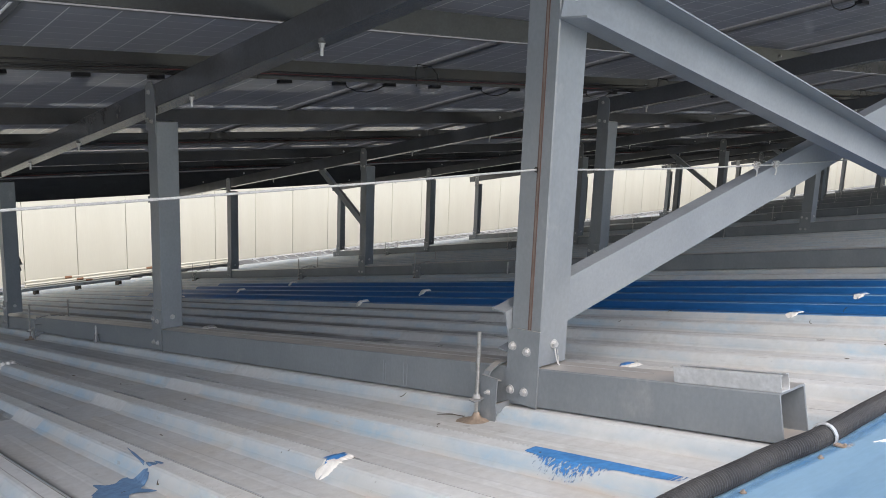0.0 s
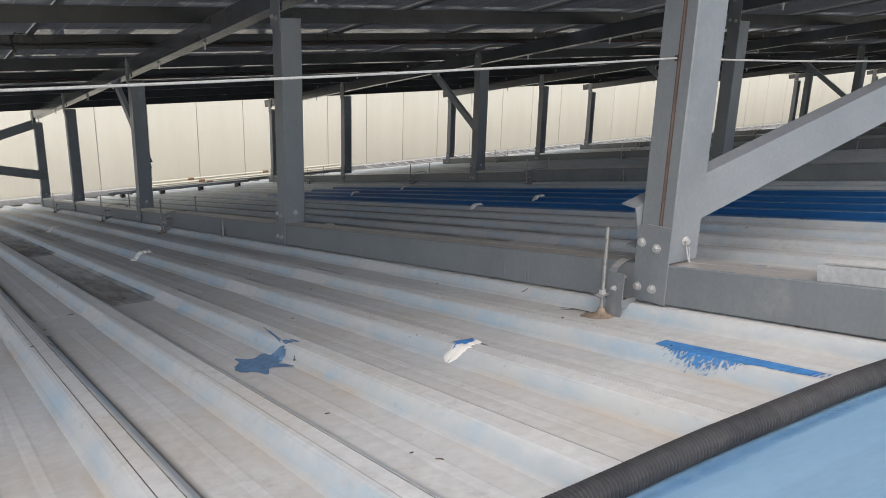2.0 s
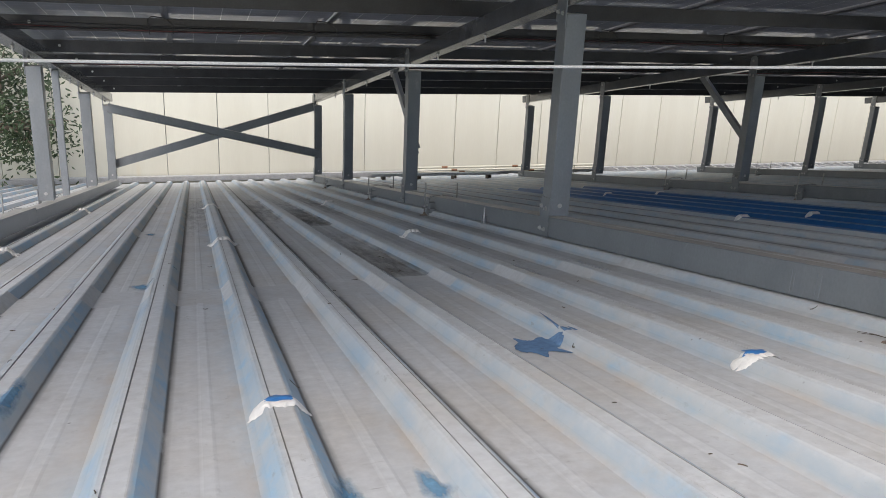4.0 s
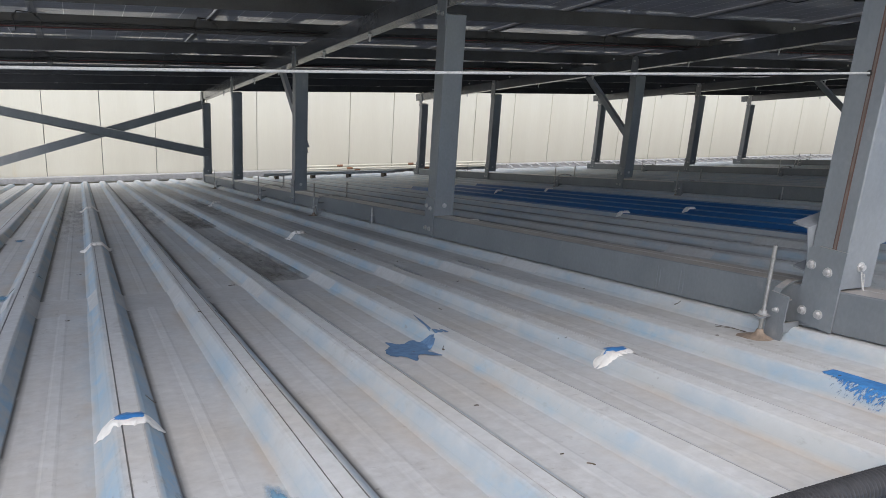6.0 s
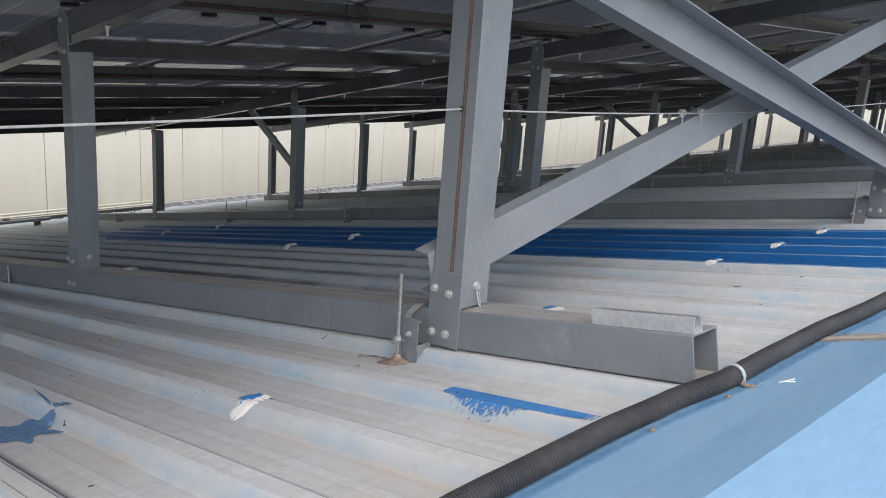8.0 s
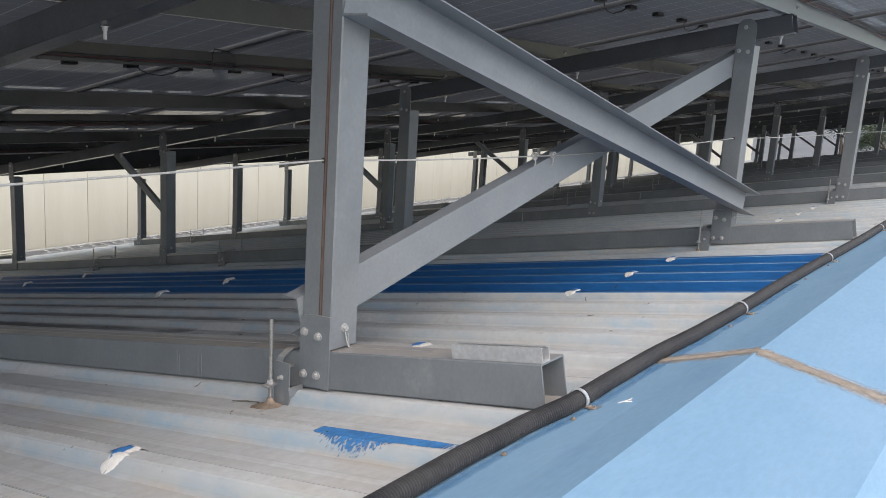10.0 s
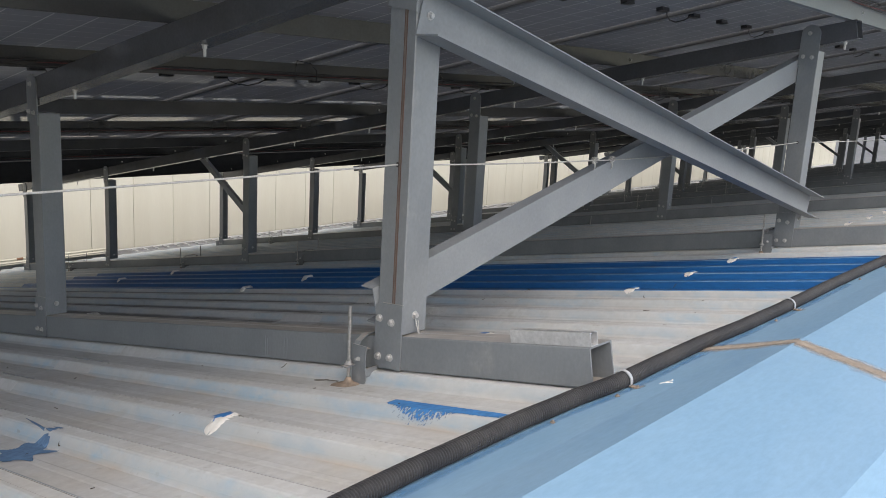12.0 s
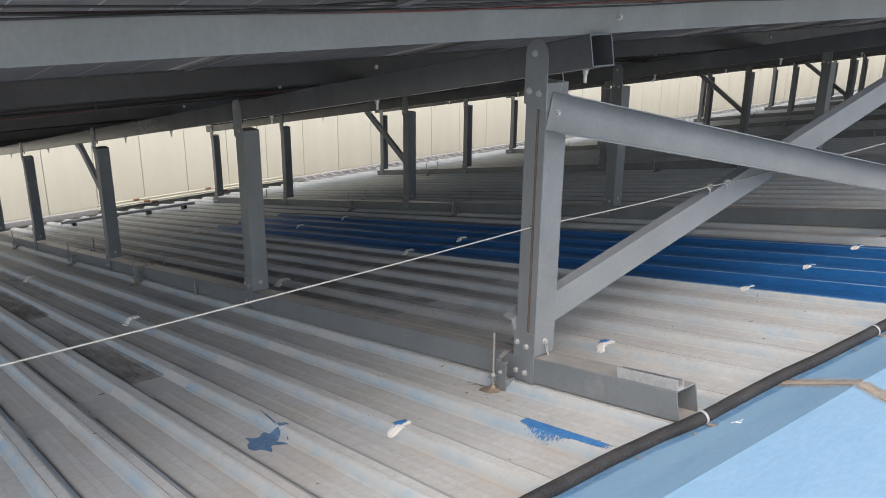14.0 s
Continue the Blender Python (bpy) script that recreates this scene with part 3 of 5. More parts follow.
tagged(bead("sealant_joint", [(2.00, y, cap_z(y) + 0.001) for y in (-0.428, -0.46, -0.51)], 0.034, 0.006, 5),
               "short brown sealant dab on the ridge cap flange", "sealant")

# ground and wall
bm = bmesh.new()
v = [bm.verts.new(p) for p in ((-600, -600, -7.0), (600, -600, -7.0), (600, 600, -7.0), (-600, 600, -7.0))]
bm.faces.new(v)
tagged(finish(bm, "ground", M_GROUND), "grey concrete yard round the building", "ground", kind="structure")
bm = bmesh.new()
block(bm, (-14.0, Y_WALL + 0.06, -7.0), (60.0, Y_WALL + 0.25, 3.6))
wall = tagged(finish(bm, "wall_north", M_STEEL), "cream sandwich-panel wall of the next building", "wall", kind="structure")
bm = bmesh.new()
block(bm, (0.005, 0, 0), (0.998, 0.06, 7.0), 0.005)
panel0 = part("panel", bm, M_WALL, wall)
panel0.location = (-1.045, Y_WALL, -3.6)
bm = bmesh.new()
rod(bm, (0, 0, 0), (0, -0.012, 0), 0.022, 10)
cap0 = finish(bm, "screw_cap", M_WALL, panel0)
cap0.location = (0.62, 0, 2.05)
for i in range(-13, 61):
    if i == 0:
        continue
    p = new("panel", panel0.data)
    p.parent, p.location = wall, (-1.045 + i * 1.004, Y_WALL, -3.6)
    if i % 2 == 0:
        c = new("screw_cap", cap0.data)
        c.parent, c.location = p, (0.55 + 0.1 * ((i * 7) % 3), 0, 2.0 + 0.12 * ((i * 5) % 3))
bm = bmesh.new()
prism(bm, [(0, 0), (0.012, 0), (0.012, 0.09), (0.12, 0.09), (0.12, 0.102), (0, 0.102)], (-14, 16.72, rt(16.72) - 0.02), (60, 16.72, rt(16.72) - 0.02), side=(0, 1, 0))
tagged(finish(bm, "flashing", M_GALV), "grey galvanised gutter flashing along the wall foot", "flashing", kind="structure")


# the building under the roof
for nm, xw in (("wall_west", X_LEFT + 0.15), ("wall_east", X_RIGHT - 0.45)):
    bm = bmesh.new()
    prof = [(-8.5, -7.0), (16.4, -7.0), (16.4, rt(16.4) - 0.12), (Y_RIDGE, rt(Y_RIDGE) - 0.12), (-8.5, rt_back(-8.5) - 0.12)]
    a = [bm.verts.new((xw, y, z)) for y, z in prof]
    b = [bm.verts.new((xw + 0.2, y, z)) for y, z in prof]
    for q in range(5):
        bm.faces.new((a[q], a[(q + 1) % 5], b[(q + 1) % 5], b[q]))
    bm.faces.new(a[::-1])
    bm.faces.new(b)
    tagged(finish(bm, nm, M_WALL), "cream gable wall of the building under the roof", "wall", kind="structure")
bm = bmesh.new()
block(bm, (X_LEFT + 0.36, -8.5, -7.0), (X_RIGHT - 0.46, -8.3, rt_back(-8.5) - 0.14))
tagged(finish(bm, "wall_south", M_WALL), "cream side wall of the building under the roof", "wall", kind="structure")

# ---------------------------------------------------------------- the frames
def tube_prof(w, h, t=0.006, r=0.004):
    return rect(0, 0, w, h, r), rect(t, t, w - t, h - t, r * 0.5)


def slanted(y0, y1, x, dz, of):
    return Vector((x, y0, of(y0) + dz)), Vector((x, y1, of(y1) + dz))


# a base beam
o, i = tube_prof(TUBE, TUBE)
beam0 = thing("base_beam", "grey painted steel box beam lying on the roof ribs", "steel beam", "base beams of the array", (XF, 0, 0))
JY = 6.69
part("tube", prism(bmesh.new(), o, *slanted(0.378, JY, 0, 0.004, rt), hollow=i), M_STEEL, beam0)
o2, i2 = tube_prof(TUBE * 0.98, TUBE * 0.86)
part("tube", prism(bmesh.new(), o2, *slanted(JY + 0.004, Y_END, 0.004, 0.004, rt), hollow=i2), M_STEEL, beam0)
bm = bmesh.new()
prism(bm, [(0.0, 0.0), (0.003, 0.0), (0.003, 0.0008), (0.0, 0.0008)], (0.072, 0.80, rt(0.80) + 0.0045 + TUBE / COS), (0.072, 6.6, rt(6.6) + 0.0045 + TUBE / COS))
part("weld_seam", bm, M_GALV, beam0, "pale weld seam along the beam's top")

# a rafter
raft0 = thing("rafter", "steel box rafter under the panels, painted dark grey for the shade there", "steel beam", "rafters of the array", (XF, 0, 0))
part("tube", prism(bmesh.new(), o, *slanted(0.93, Y_END + 0.06, 0, 0, rb), hollow=i), M_STEEL_SHADED, raft0)
for y in (1.02, 2.5, 3.75, 5.61, 6.84, 8.62, 9.95, 12.27):
    z = rb(y)
    bm = bmesh.new()
    rod(bm, (0.06, y, z), (0.06, y, z - 0.004), 0.016, 12)
    rod(bm, (0.06, y, z - 0.004), (0.06, y, z - 0.018), 0.012, 6)
    rod(bm, (0.06, y, z - 0.018), (0.06, y, z - 0.052), 0.0075, 8)
    part("hanging_bolt", bm, M_ZINC, raft0, "zinc-plated bolt hanging from the underside")

# a post, with its origin on the crests at its middle
def post(x, y, seamed=False):
    post0 = thing("post", "grey painted steel box post bolted to its base beam", "steel post", "posts of the array", (x, y, rt(y)))
    ZB, ZT = 0.150, rb(y) - rt(y) - 0.025
    h = TUBE / 2
    bm = bmesh.new()
    ZS = ZT if y < 2 else ZT - 0.045
    block(bm, (0.0, -h, ZB), (TUBE, h, ZS), 0.0035)
    part("shaft", bm, M_STEEL, post0)
    if seamed:
        bm = bmesh.new()
        block(bm, (-0.0014, -0.0228, ZB), (0.002, -0.0198, ZS))
        block(bm, (-0.0014, -0.0122, ZB), (0.002, -0.0092, ZS))
        part("seam", bm, M_RUST, post0, "rusty weld seam down one face")
        bm = bmesh.new()
        block(bm, (-0.0009, -0.0196, ZB), (0.002, -0.0124, ZS))
        part("lip", bm, M_SEAM, post0, "dusty strip between the seam lines")
    bm = bmesh.new()
    pl = [(-h - 0.004, 0.016), (h + 0.003, 0.010), (h + 0.003, 0.240), (h - 0.03, 0.252), (-h - 0.004, 0.262)]
    a = [bm.verts.new((-0.008, y, z)) for y, z in pl]
    b = [bm.verts.new((-0.0015, y, z)) for y, z in pl]
    for q in range(len(pl)):
        bm.faces.new((a[q], a[(q + 1) % len(pl)], b[(q + 1) % len(pl)], b[q]))
    bm.faces.new(a)
    bm.faces.new(b[::-1])
    foot = part("foot_plate", bm, M_STEEL, post0)
    bm = bmesh.new()
    pl = [(-h - 0.003, ZT - 0.115), (h + 0.003, ZT - 0.095)]
    pl += [(0.063 * math.cos(t) + 0.0, ZT + 0.115 + 0.063 * math.sin(t) * 0.9) for t in [math.pi * q / 10 for q in range(11)]]
    a = [bm.verts.new((-0.008, y, z)) for y, z in pl]
    b = [bm.verts.new((-0.0015, y, z)) for y, z in pl]
    for q in range(len(pl)):
        bm.faces.new((a[q], a[(q + 1) % len(pl)], b[(q + 1) % len(pl)], b[q]))
    bm.faces.new(a)
    bm.faces.new(b[::-1])
    head = part("head_plate", bm, M_STEEL, post0)
    for y, z, s in ((0.043, 0.192, 1), (-0.018, 0.188, 1), (0.043, 0.048, 1), (-0.016, 0.056, 1), (0.034, ZT - 0.040, 1), (-0.025, ZT - 0.044, 1), (0.008, ZT + 0.115, 1)):
        part("bolt", hexbolt(bmesh.new(), (-0.008, y, z), (-1, 0, 0)), M_ZINC, foot if z < 0.3 else head, "zinc-plated hexagon bolt")
    part("bolt", hexbolt(bmesh.new(), (0.062, -h, 0.215), (0, -1, 0)), M_ZINC, post0, "zinc-plated hexagon bolt")
    part("bolt", hexbolt(bmesh.new(), (TUBE, -0.01, 0.20), (1, 0, 0)), M_ZINC, post0, "zinc-plated hexagon bolt")
    bm = bmesh.new()
    if y < 2:
        rod(bm, (0.03, 0.0, ZT), (0.03, 0.0, ZT + 0.05), 0.008, 8)
    else:
        rod(bm, (TUBE, 0.01, ZS - 0.03), (TUBE + 0.022, 0.01, ZS - 0.03), 0.0075, 8)
        rod(bm, (TUBE, 0.01, ZS - 0.03), (TUBE + 0.008, 0.01, ZS - 0.03), 0.013, 6)
    part("head_bolt", bm, M_BLACK if y < 2 else M_ROD, post0)
    return post0


for y in POSTS:
    p0 = post(FRAME_X[2], y)
    for x in FRAME_X:
        if x == XF and y == POSTS[0]:
            post(x, y, seamed=True)
        elif x != FRAME_X[2]:
            copy_thing(p0, pose(x, y, rt(y)))
for x in FRAME_X:
    if x != XF:
        copy_thing(beam0, pose(x, 0, 0))
        r = copy_thing(raft0, pose(x, 0, 0))
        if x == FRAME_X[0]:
            # outside light on the outer rafter is put in as paler paint
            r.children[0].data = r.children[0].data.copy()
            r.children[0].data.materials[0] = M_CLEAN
            tagged(r, "steel box rafter at the open side of the array, pale grey for side light")


# knee braces at the third post
for x in FRAME_X:
    if x == FRAME_X[0]:
        e = thing("end_stanchion", "slim steel stanchion between beam and rafter, pale grey for side light", "steel post", at=(x + 0.03, 8.88, 0))
        # paler than the knee braces: daylight from the open side painted in
        part("channel", prism(bmesh.new(), [(u, v) for u, v in chan(0.065, 0.05, 0.004)], (0, 0, rt(8.88) + 0.134), (0, 0, rb(8.88) - 0.002), side=(1, 0, 0)), M_CLEAN, e)
        continue
    e = thing("knee_brace", "grey steel knee brace from rafter to post", "steel brace", "knee braces", (x + TUBE + 0.002, 0, 0))
    y0, y1 = 8.86, 7.74
    part("channel", prism(bmesh.new(), [(u, v - 0.04) for u, v in chan(0.045, 0.08, 0.0045)], (0, y0, rb(y0) + 0.02), (0, y1, rt(y1) + 0.55), side=(1, 0, 0)), M_STEEL, e)

# cross braces between the front posts
zb1 = lambda x: 0.910 - 0.232 * (x - 3.10)
zb2 = lambda x: 0.315 + 0.254 * (x - 1.80)
for k, x0 in enumerate(FRAME_X[1:11:5]):
    dx = x0 - XF
    e = thing("cross_brace", "light grey steel channel brace bolted across the post fronts", "steel brace", "cross braces")
    web = part("channel", prism(bmesh.new(), [(u, v - 0.080) for u, v in chan(0.100, 0.160, 0.005)], (1.520 + dx, 1.162, zb1(1.520)), (5.715 + dx, 1.162, zb1(5.715)), side=(0, -1, 0)), M_CLEAN, e)
    part("bolt", hexbolt(bmesh.new(), (1.565 + dx, 1.157, zb1(1.565)), (0, -1, 0)), M_ZINC, web, "zinc-plated hexagon bolt")
    part("bolt", hexbolt(bmesh.new(), (XF + BAY + 0.06 + dx, 1.157, zb1(5.17)), (0, -1, 0)), M_ZINC, web, "zinc-plated hexagon bolt")
    e = thing("cross_brace", "light grey steel channel brace bolted across the post backs", "steel brace", "cross braces")
    web = part("channel", prism(bmesh.new(), [(u, v - 0.074) for u, v in chan(0.06, 0.148, 0.005)], (1.50 + dx, 1.292, zb2(1.50)), (5.65 + dx, 1.292, zb2(5.65)), side=(0, 1, 0)), M_CLEAN, e)
    part("bolt", hexbolt(bmesh.new(), (1.575 + dx, 1.297, zb2(1.575)), (0, 1, 0)), M_ZINC, web, "zinc-plated hexagon bolt")
    part("bolt", hexbolt(bmesh.new(), (XF + BAY + 0.06 + dx, 1.297, zb2(5.17)), (0, 1, 0)), M_ZINC, web, "zinc-plated hexagon bolt")

# cross braces of the end bay at the wall side
for a, b in (((-1.84, 14.072, -1.355), (1.58, 14.072, -2.165)), ((-1.86, 14.207, -2.34), (1.57, 14.207, -1.345))):
    e = thing("cross_brace", "dark grey steel channel brace across the end bay", "steel brace", "cross braces")
    part("channel", prism(bmesh.new(), [(u, v - 0.07) for u, v in chan(0.05, 0.14, 0.0045)], a, b, side=(0, -1, 0) if a[1] < 14.1 else (0, 1, 0)), M_STEEL, e)

# purlins and modules
X0, X1 = -1.95, XF + BAY * 11 + 0.4
PURL = (0.98, 2.70, 3.87, 5.61, 6.89, 8.40, 9.60, 11.08, 12.50, 14.05)
for y in PURL:
    e = thing("purlin", "steel channel purlin across the rafters, its grey painted for lit front or shade", "purlin", "purlins of the array")
    z = rb(y) + TUBE / COS + 0.002
    # the front purlin gets the lit grey, those behind the shaded one
    web = part("channel", prism(bmesh.new(), chan(0.055, 0.11, 0.004, 0.018), (X0, y, z), (X1, y, z), side=(0, 1, 0)), M_STEEL if y < 1.5 else M_PURLIN_SHADED, e)
    for x in FRAME_X[:5]:
        part("bolt", hexbolt(bmesh.new(), (x + 0.19, y, z + 0.06), (0, -1, 0), 0.9), M_ZINC, web)

MW, ML = 1.3245, 2.797
mod0 = thing("solar_module", "framed solar module with dark cells, seen from below", "solar panel", "solar modules")
bm = bmesh.new()
v = [bm.verts.new(p) for p in ((0.012, 0.012, 0.010), (MW - 0.012, 0.012, 0.010), (MW - 0.012, ML - 0.012, 0.010), (0.012, ML - 0.012, 0.010))]
w = [bm.verts.new(p) for p in ((0.012, 0.012, 0.016), (MW - 0.012, 0.012, 0.016), (MW - 0.012, ML - 0.012, 0.016), (0.012, ML - 0.012, 0.016))]
bm.faces.new(v[::-1])
bm.faces.new(w)
for q in range(4):
    bm.faces.new((v[q], v[(q + 1) % 4], w[(q + 1) % 4], w[q]))
part("glass", bm, M_MODULE, mod0, "dark glass with a fine grid of bright lines")
bm = bmesh.new()
for a, b, s in (((0, 0, 0), (0, ML, 0), (1, 0, 0)), ((MW, 0, 0), (MW, ML, 0), (-1, 0, 0))):
    prism(bm, [(0, -0.020), (0.024, -0.020), (0.024, -0.018), (0.002, -0.018), (0.002, 0.022), (0, 0.022)], a, b, side=s)
for a, b, s in (((0, 0, 0), (MW, 0, 0), (0, 1, 0)), ((0, ML, 0), (MW, ML, 0), (0, -1, 0))):
    prism(bm, [(0, -0.020), (0.024, -0.020), (0.024, -0.018), (0.002, -0.018), (0.002, 0.022), (0, 0.022)], a, b, side=s)
part("frame", bm, M_ALU, mod0, "slim aluminium frame")
for fx in (0.167, 0.5, 0.833):
    bm = bmesh.new()
    block(bm, (MW * fx - 0.050, ML * 0.52 - 0.022, -0.012), (MW * fx + 0.050, ML * 0.52 + 0.022, 0.0095), 0.005)
    box = part("junction_box", bm, M_BLACK, mod0, "black plastic junction box")
bm = bmesh.new()
tube_path(bm, [(MW * 0.167 - 0.05, ML * 0.52, -0.006), (MW * 0.10, ML * 0.53, -0.028), (MW * 0.04, ML * 0.54, -0.045), (-MW * 0.04, ML * 0.535, -0.042), (-MW * 0.11, ML * 0.525, -0.024), (-MW * 0.167 + 0.05, ML * 0.52, -0.006)], 0.0042, 6)
part("lead", bm, M_BLACK, box, "black module lead")
tilt = Matrix.Rotation(FALL, 4, "X")
first = True
for r in range(5):
    y = 0.35 + r * 2.80
    for c in range(36):
        x = -2.04 + c * 1.327
        m = Matrix.Translation((x, y, rb(y) + TUBE / COS + 0.136)) @ tilt
        if first:
            mod0.matrix_basis = m
            first = False
        else:
            copy_thing(mod0, m)


# ---------------------------------------------------------------- conduit along the ridge


def cond_at(x):
    y = cond_y(x)
    return Vector((x, y, rt(y) + 0.034))


CR = 0.0245
e = thing("conduit", "dark grey corrugated cable conduit lying along the ridge cap", "conduit")
bm = bmesh.new()
step = 0.0021
n = int((6.5 + 2.0) / step)
tube_path(bm, [cond_at(-2.0 + k * step) for k in range(n)], [CR - (0.0042 if (k // 2) % 2 else 0.0) for k in range(n)], 14)
part("hose", bm, M_CONDUIT, e)
bm = bmesh.new()
tube_path(bm, [cond_at(-2.0 + n * step + 0.5 * k) for k in range(86)], CR, 10)
part("hose", bm, M_CONDUIT, e)
for k, x in enumerate((0.02, 1.54, 2.86, 4.35, 5.9, 7.4, 8.9)):
    c = cond_at(x)
    e = thing("conduit_clamp", "pale grey saddle clamp screwed over the conduit", "clamp", "conduit clamps")
    bm = bmesh.new()
    pts = []
    for t in [-30 + 24 * q for q in range(11)]:
        a = radians(t)
        pts.append((CR + 0.0025, a))
    ring = []
    for wx in (-0.006, 0.006):
        row = [Vector((c.x + wx, c.y + math.cos(a) * r, c.z + math.sin(a) * r)) for r, a in pts]
        row2 = [Vector((c.x + wx, c.y + math.cos(a) * (r + 0.003), c.z + math.sin(a) * (r + 0.003))) for r, a in pts]
        ring.append(([bm.verts.new(p) for p in row], [bm.verts.new(p) for p in row2]))
    (a1, a2), (b1, b2) = ring
    for q in range(len(pts) - 1):
        bm.faces.new((a1[q], a1[q + 1], b1[q + 1], b1[q]))
        bm.faces.new((a2[q], b2[q], b2[q + 1], a2[q + 1]))
        bm.faces.new((a1[q], a2[q], a2[q + 1], a1[q + 1]))
        bm.faces.new((b1[q], b1[q + 1], b2[q + 1], b2[q]))
    part("band", bm, M_GALV, e)
    bm = bmesh.new()
    yy = c.y - CR - 0.02
    block(bm, (c.x - 0.008, yy - 0.006, cap_z(yy)), (c.x + 0.008, yy + 0.02, cap_z(yy) + 0.004))
    rod(bm, (c.x, yy - 0.004, cap_z(yy) + 0.004), (c.x, yy - 0.004, cap_z(yy) + 0.010), 0.0045, 8, 0.0035)
    part("foot", bm, M_PUTTY, e, "foot of the clamp under brown sealant")
    tagged(film("sealant_stain", c.x + 0.01, yy - 0.005, 0.035, 0.022, M_HALO, lambda x, y: cap_z(y), 40 + k, 0.0009), "tan sealant stain round a clamp foot", "stain")
for k, (x, dy) in enumerate(((1.44, 0.034), (1.16, 0.03), (2.62, 0.03), (3.75, 0.03), (4.2, 0.03))):
    c = cond_at(x)
    bm = bmesh.new()
    yy = c.y - CR - dy + 0.012
    rod(bm, (x, yy, cap_z(yy)), (x, yy, cap_z(yy) + 0.003), 0.007, 10)
    rod(bm, (x, yy, cap_z(yy) + 0.003), (x, yy + 0.001, cap_z(yy) + 0.008), 0.0038, 8, 0.0030)
    tagged(finish(bm, "roof_screw", M_PUTTY), "small rusty brown roofing screw in the ridge cap", "screw", "roof screws")


# ---------------------------------------------------------------- hold-downs beside the base beams
def hold_down(x, y):
    e = thing("hold_down", "threaded rod and bent steel clip holding the base beam down", "roof clip", "hold-down clips", (x, y, rt(y)))
    rx = -0.088
    bm = bmesh.new()
    rod(bm, (rx, 0.0, -RIBH), (rx + 0.003, 0.006, 0.256), 0.0062, 10)
    for q in range(46):
        z = -0.02 + q * 0.006
        f = (z + RIBH) / (0.256 + RIBH)
        rod(bm, (rx + 0.003 * f, 0.006 * f, z), (rx + 0.003 * f, 0.006 * f, z + 0.003), 0.0069, 10)
    stud = part("rod", bm, M_ROD, e, "threaded galvanised rod")
    bm = bmesh.new()
    rod(bm, (rx, 0.002, 0.040), (rx, 0.002, 0.050), 0.0115, 6)
    rod(bm, (rx, 0.002, 0.038), (rx, 0.002, 0.040), 0.0150, 14)
    part("nut", bm, M_ZINC, stud)
    # clip: lip under the nut, riser, tongue bent over the beam's top edge
    bm = bmesh.new()
    t = 0.0045
    line = [(-0.112, 0.030), (-0.070, 0.033), (-0.060, 0.040), (-0.054, 0.052), (-0.049, 0.106), (-0.042, 0.119), (-0.028, 0.126), (-0.004, 0.136), (0.050, 0.139)]
    a, b = [], []
    for yy, dst in ((-0.013, a), (0.013, b)):
        for q, (u, vv) in enumerate(line):
            zz = vv + SL * yy * (0.0 if q < 3 else 0.6)
            k = t if 3 <= q <= 5 else 0.0
            dst.append((bm.verts.new((u, yy, zz)), bm.verts.new((u - k, yy, zz + (t if not k else 0.001)))))
    for q in range(len(line) - 1):
        for s in (0, 1):
            bm.faces.new((a[q][s], a[q + 1][s], b[q + 1][s], b[q][s]))
        bm.faces.new((a[q][0], a[q + 1][0], a[q + 1][1], a[q][1]))
        bm.faces.new((b[q][0], b[q + 1][0], b[q + 1][1], b[q][1]))
    for side in (0, -1):
        bm.faces.new((a[side][0], b[side][0], b[side][1], a[side][1]))
    part("clip", bm, M_STEEL, e)
    # angle between the clip and the sheet, its free edge torn
    rnd = random.Random(5)
    bm = bmesh.new()
    edge = [(-0.066 + rnd.uniform(-0.004, 0.003) * (q > 0), 0.116 - 0.018 * q) for q in range(9)]
    outl = [(0.004, -0.040), (0.004, 0.112)] + edge + [(-0.060, -0.036)]
    f0 = [bm.verts.new((-0.068, u, v)) for u, v in outl]
    f1 = [bm.verts.new((-0.0635, u, v)) for u, v in outl]
    for q in range(len(outl)):
        bm.faces.new((f0[q], f0[(q + 1) % len(outl)], f1[(q + 1) % len(outl)], f1[q]))
    bm.faces.new(f0)
    bm.faces.new(f1[::-1])
    block(bm, (-0.0635, -0.062, -0.002), (-0.002, -0.058, 0.030))
    block(bm, (-0.0635, -0.020, 0.080), (-0.001, 0.002, 0.0845))
    plate = part("side_plate", bm, M_STEEL, e)
    bm = bmesh.new()
    rod(bm, (-0.068, -0.030, 0.062), (-0.084, -0.030, 0.064), 0.0055, 8)
    rod(bm, (-0.068, -0.030, 0.062), (-0.072, -0.030, 0.062), 0.009, 6)
    part("screw", bm, M_ZINC, plate)
    bm = bmesh.new()
    n = 16
    rnd = random.Random(int(x * 10 + y * 100))
    rows = []
    for r, z in ((0.008, 0.030), (0.011, 0.018), (0.019, 0.009), (0.033, 0.004), (0.054, -0.003)):
        rows.append([bm.verts.new((rx + 1.0 * r * rnd.uniform(0.85, 1.2) * math.cos(2 * math.pi * q / n), 1.2 * r * rnd.uniform(0.85, 1.25) * math.sin(2 * math.pi * q / n),
                                   z - RIBH + SL * r * math.sin(2 * math.pi * q / n))) for q in range(n)])
    for aa, bb in zip(rows, rows[1:]):
        for q in range(n):
            bm.faces.new((aa[q], aa[(q + 1) % n], bb[(q + 1) % n], bb[q]))
    part("sealant", bm, M_PUTTY, e, "brown lump of sealant at the rod's foot", smooth=True)
    return e


hd = hold_down(XF, 1.34)
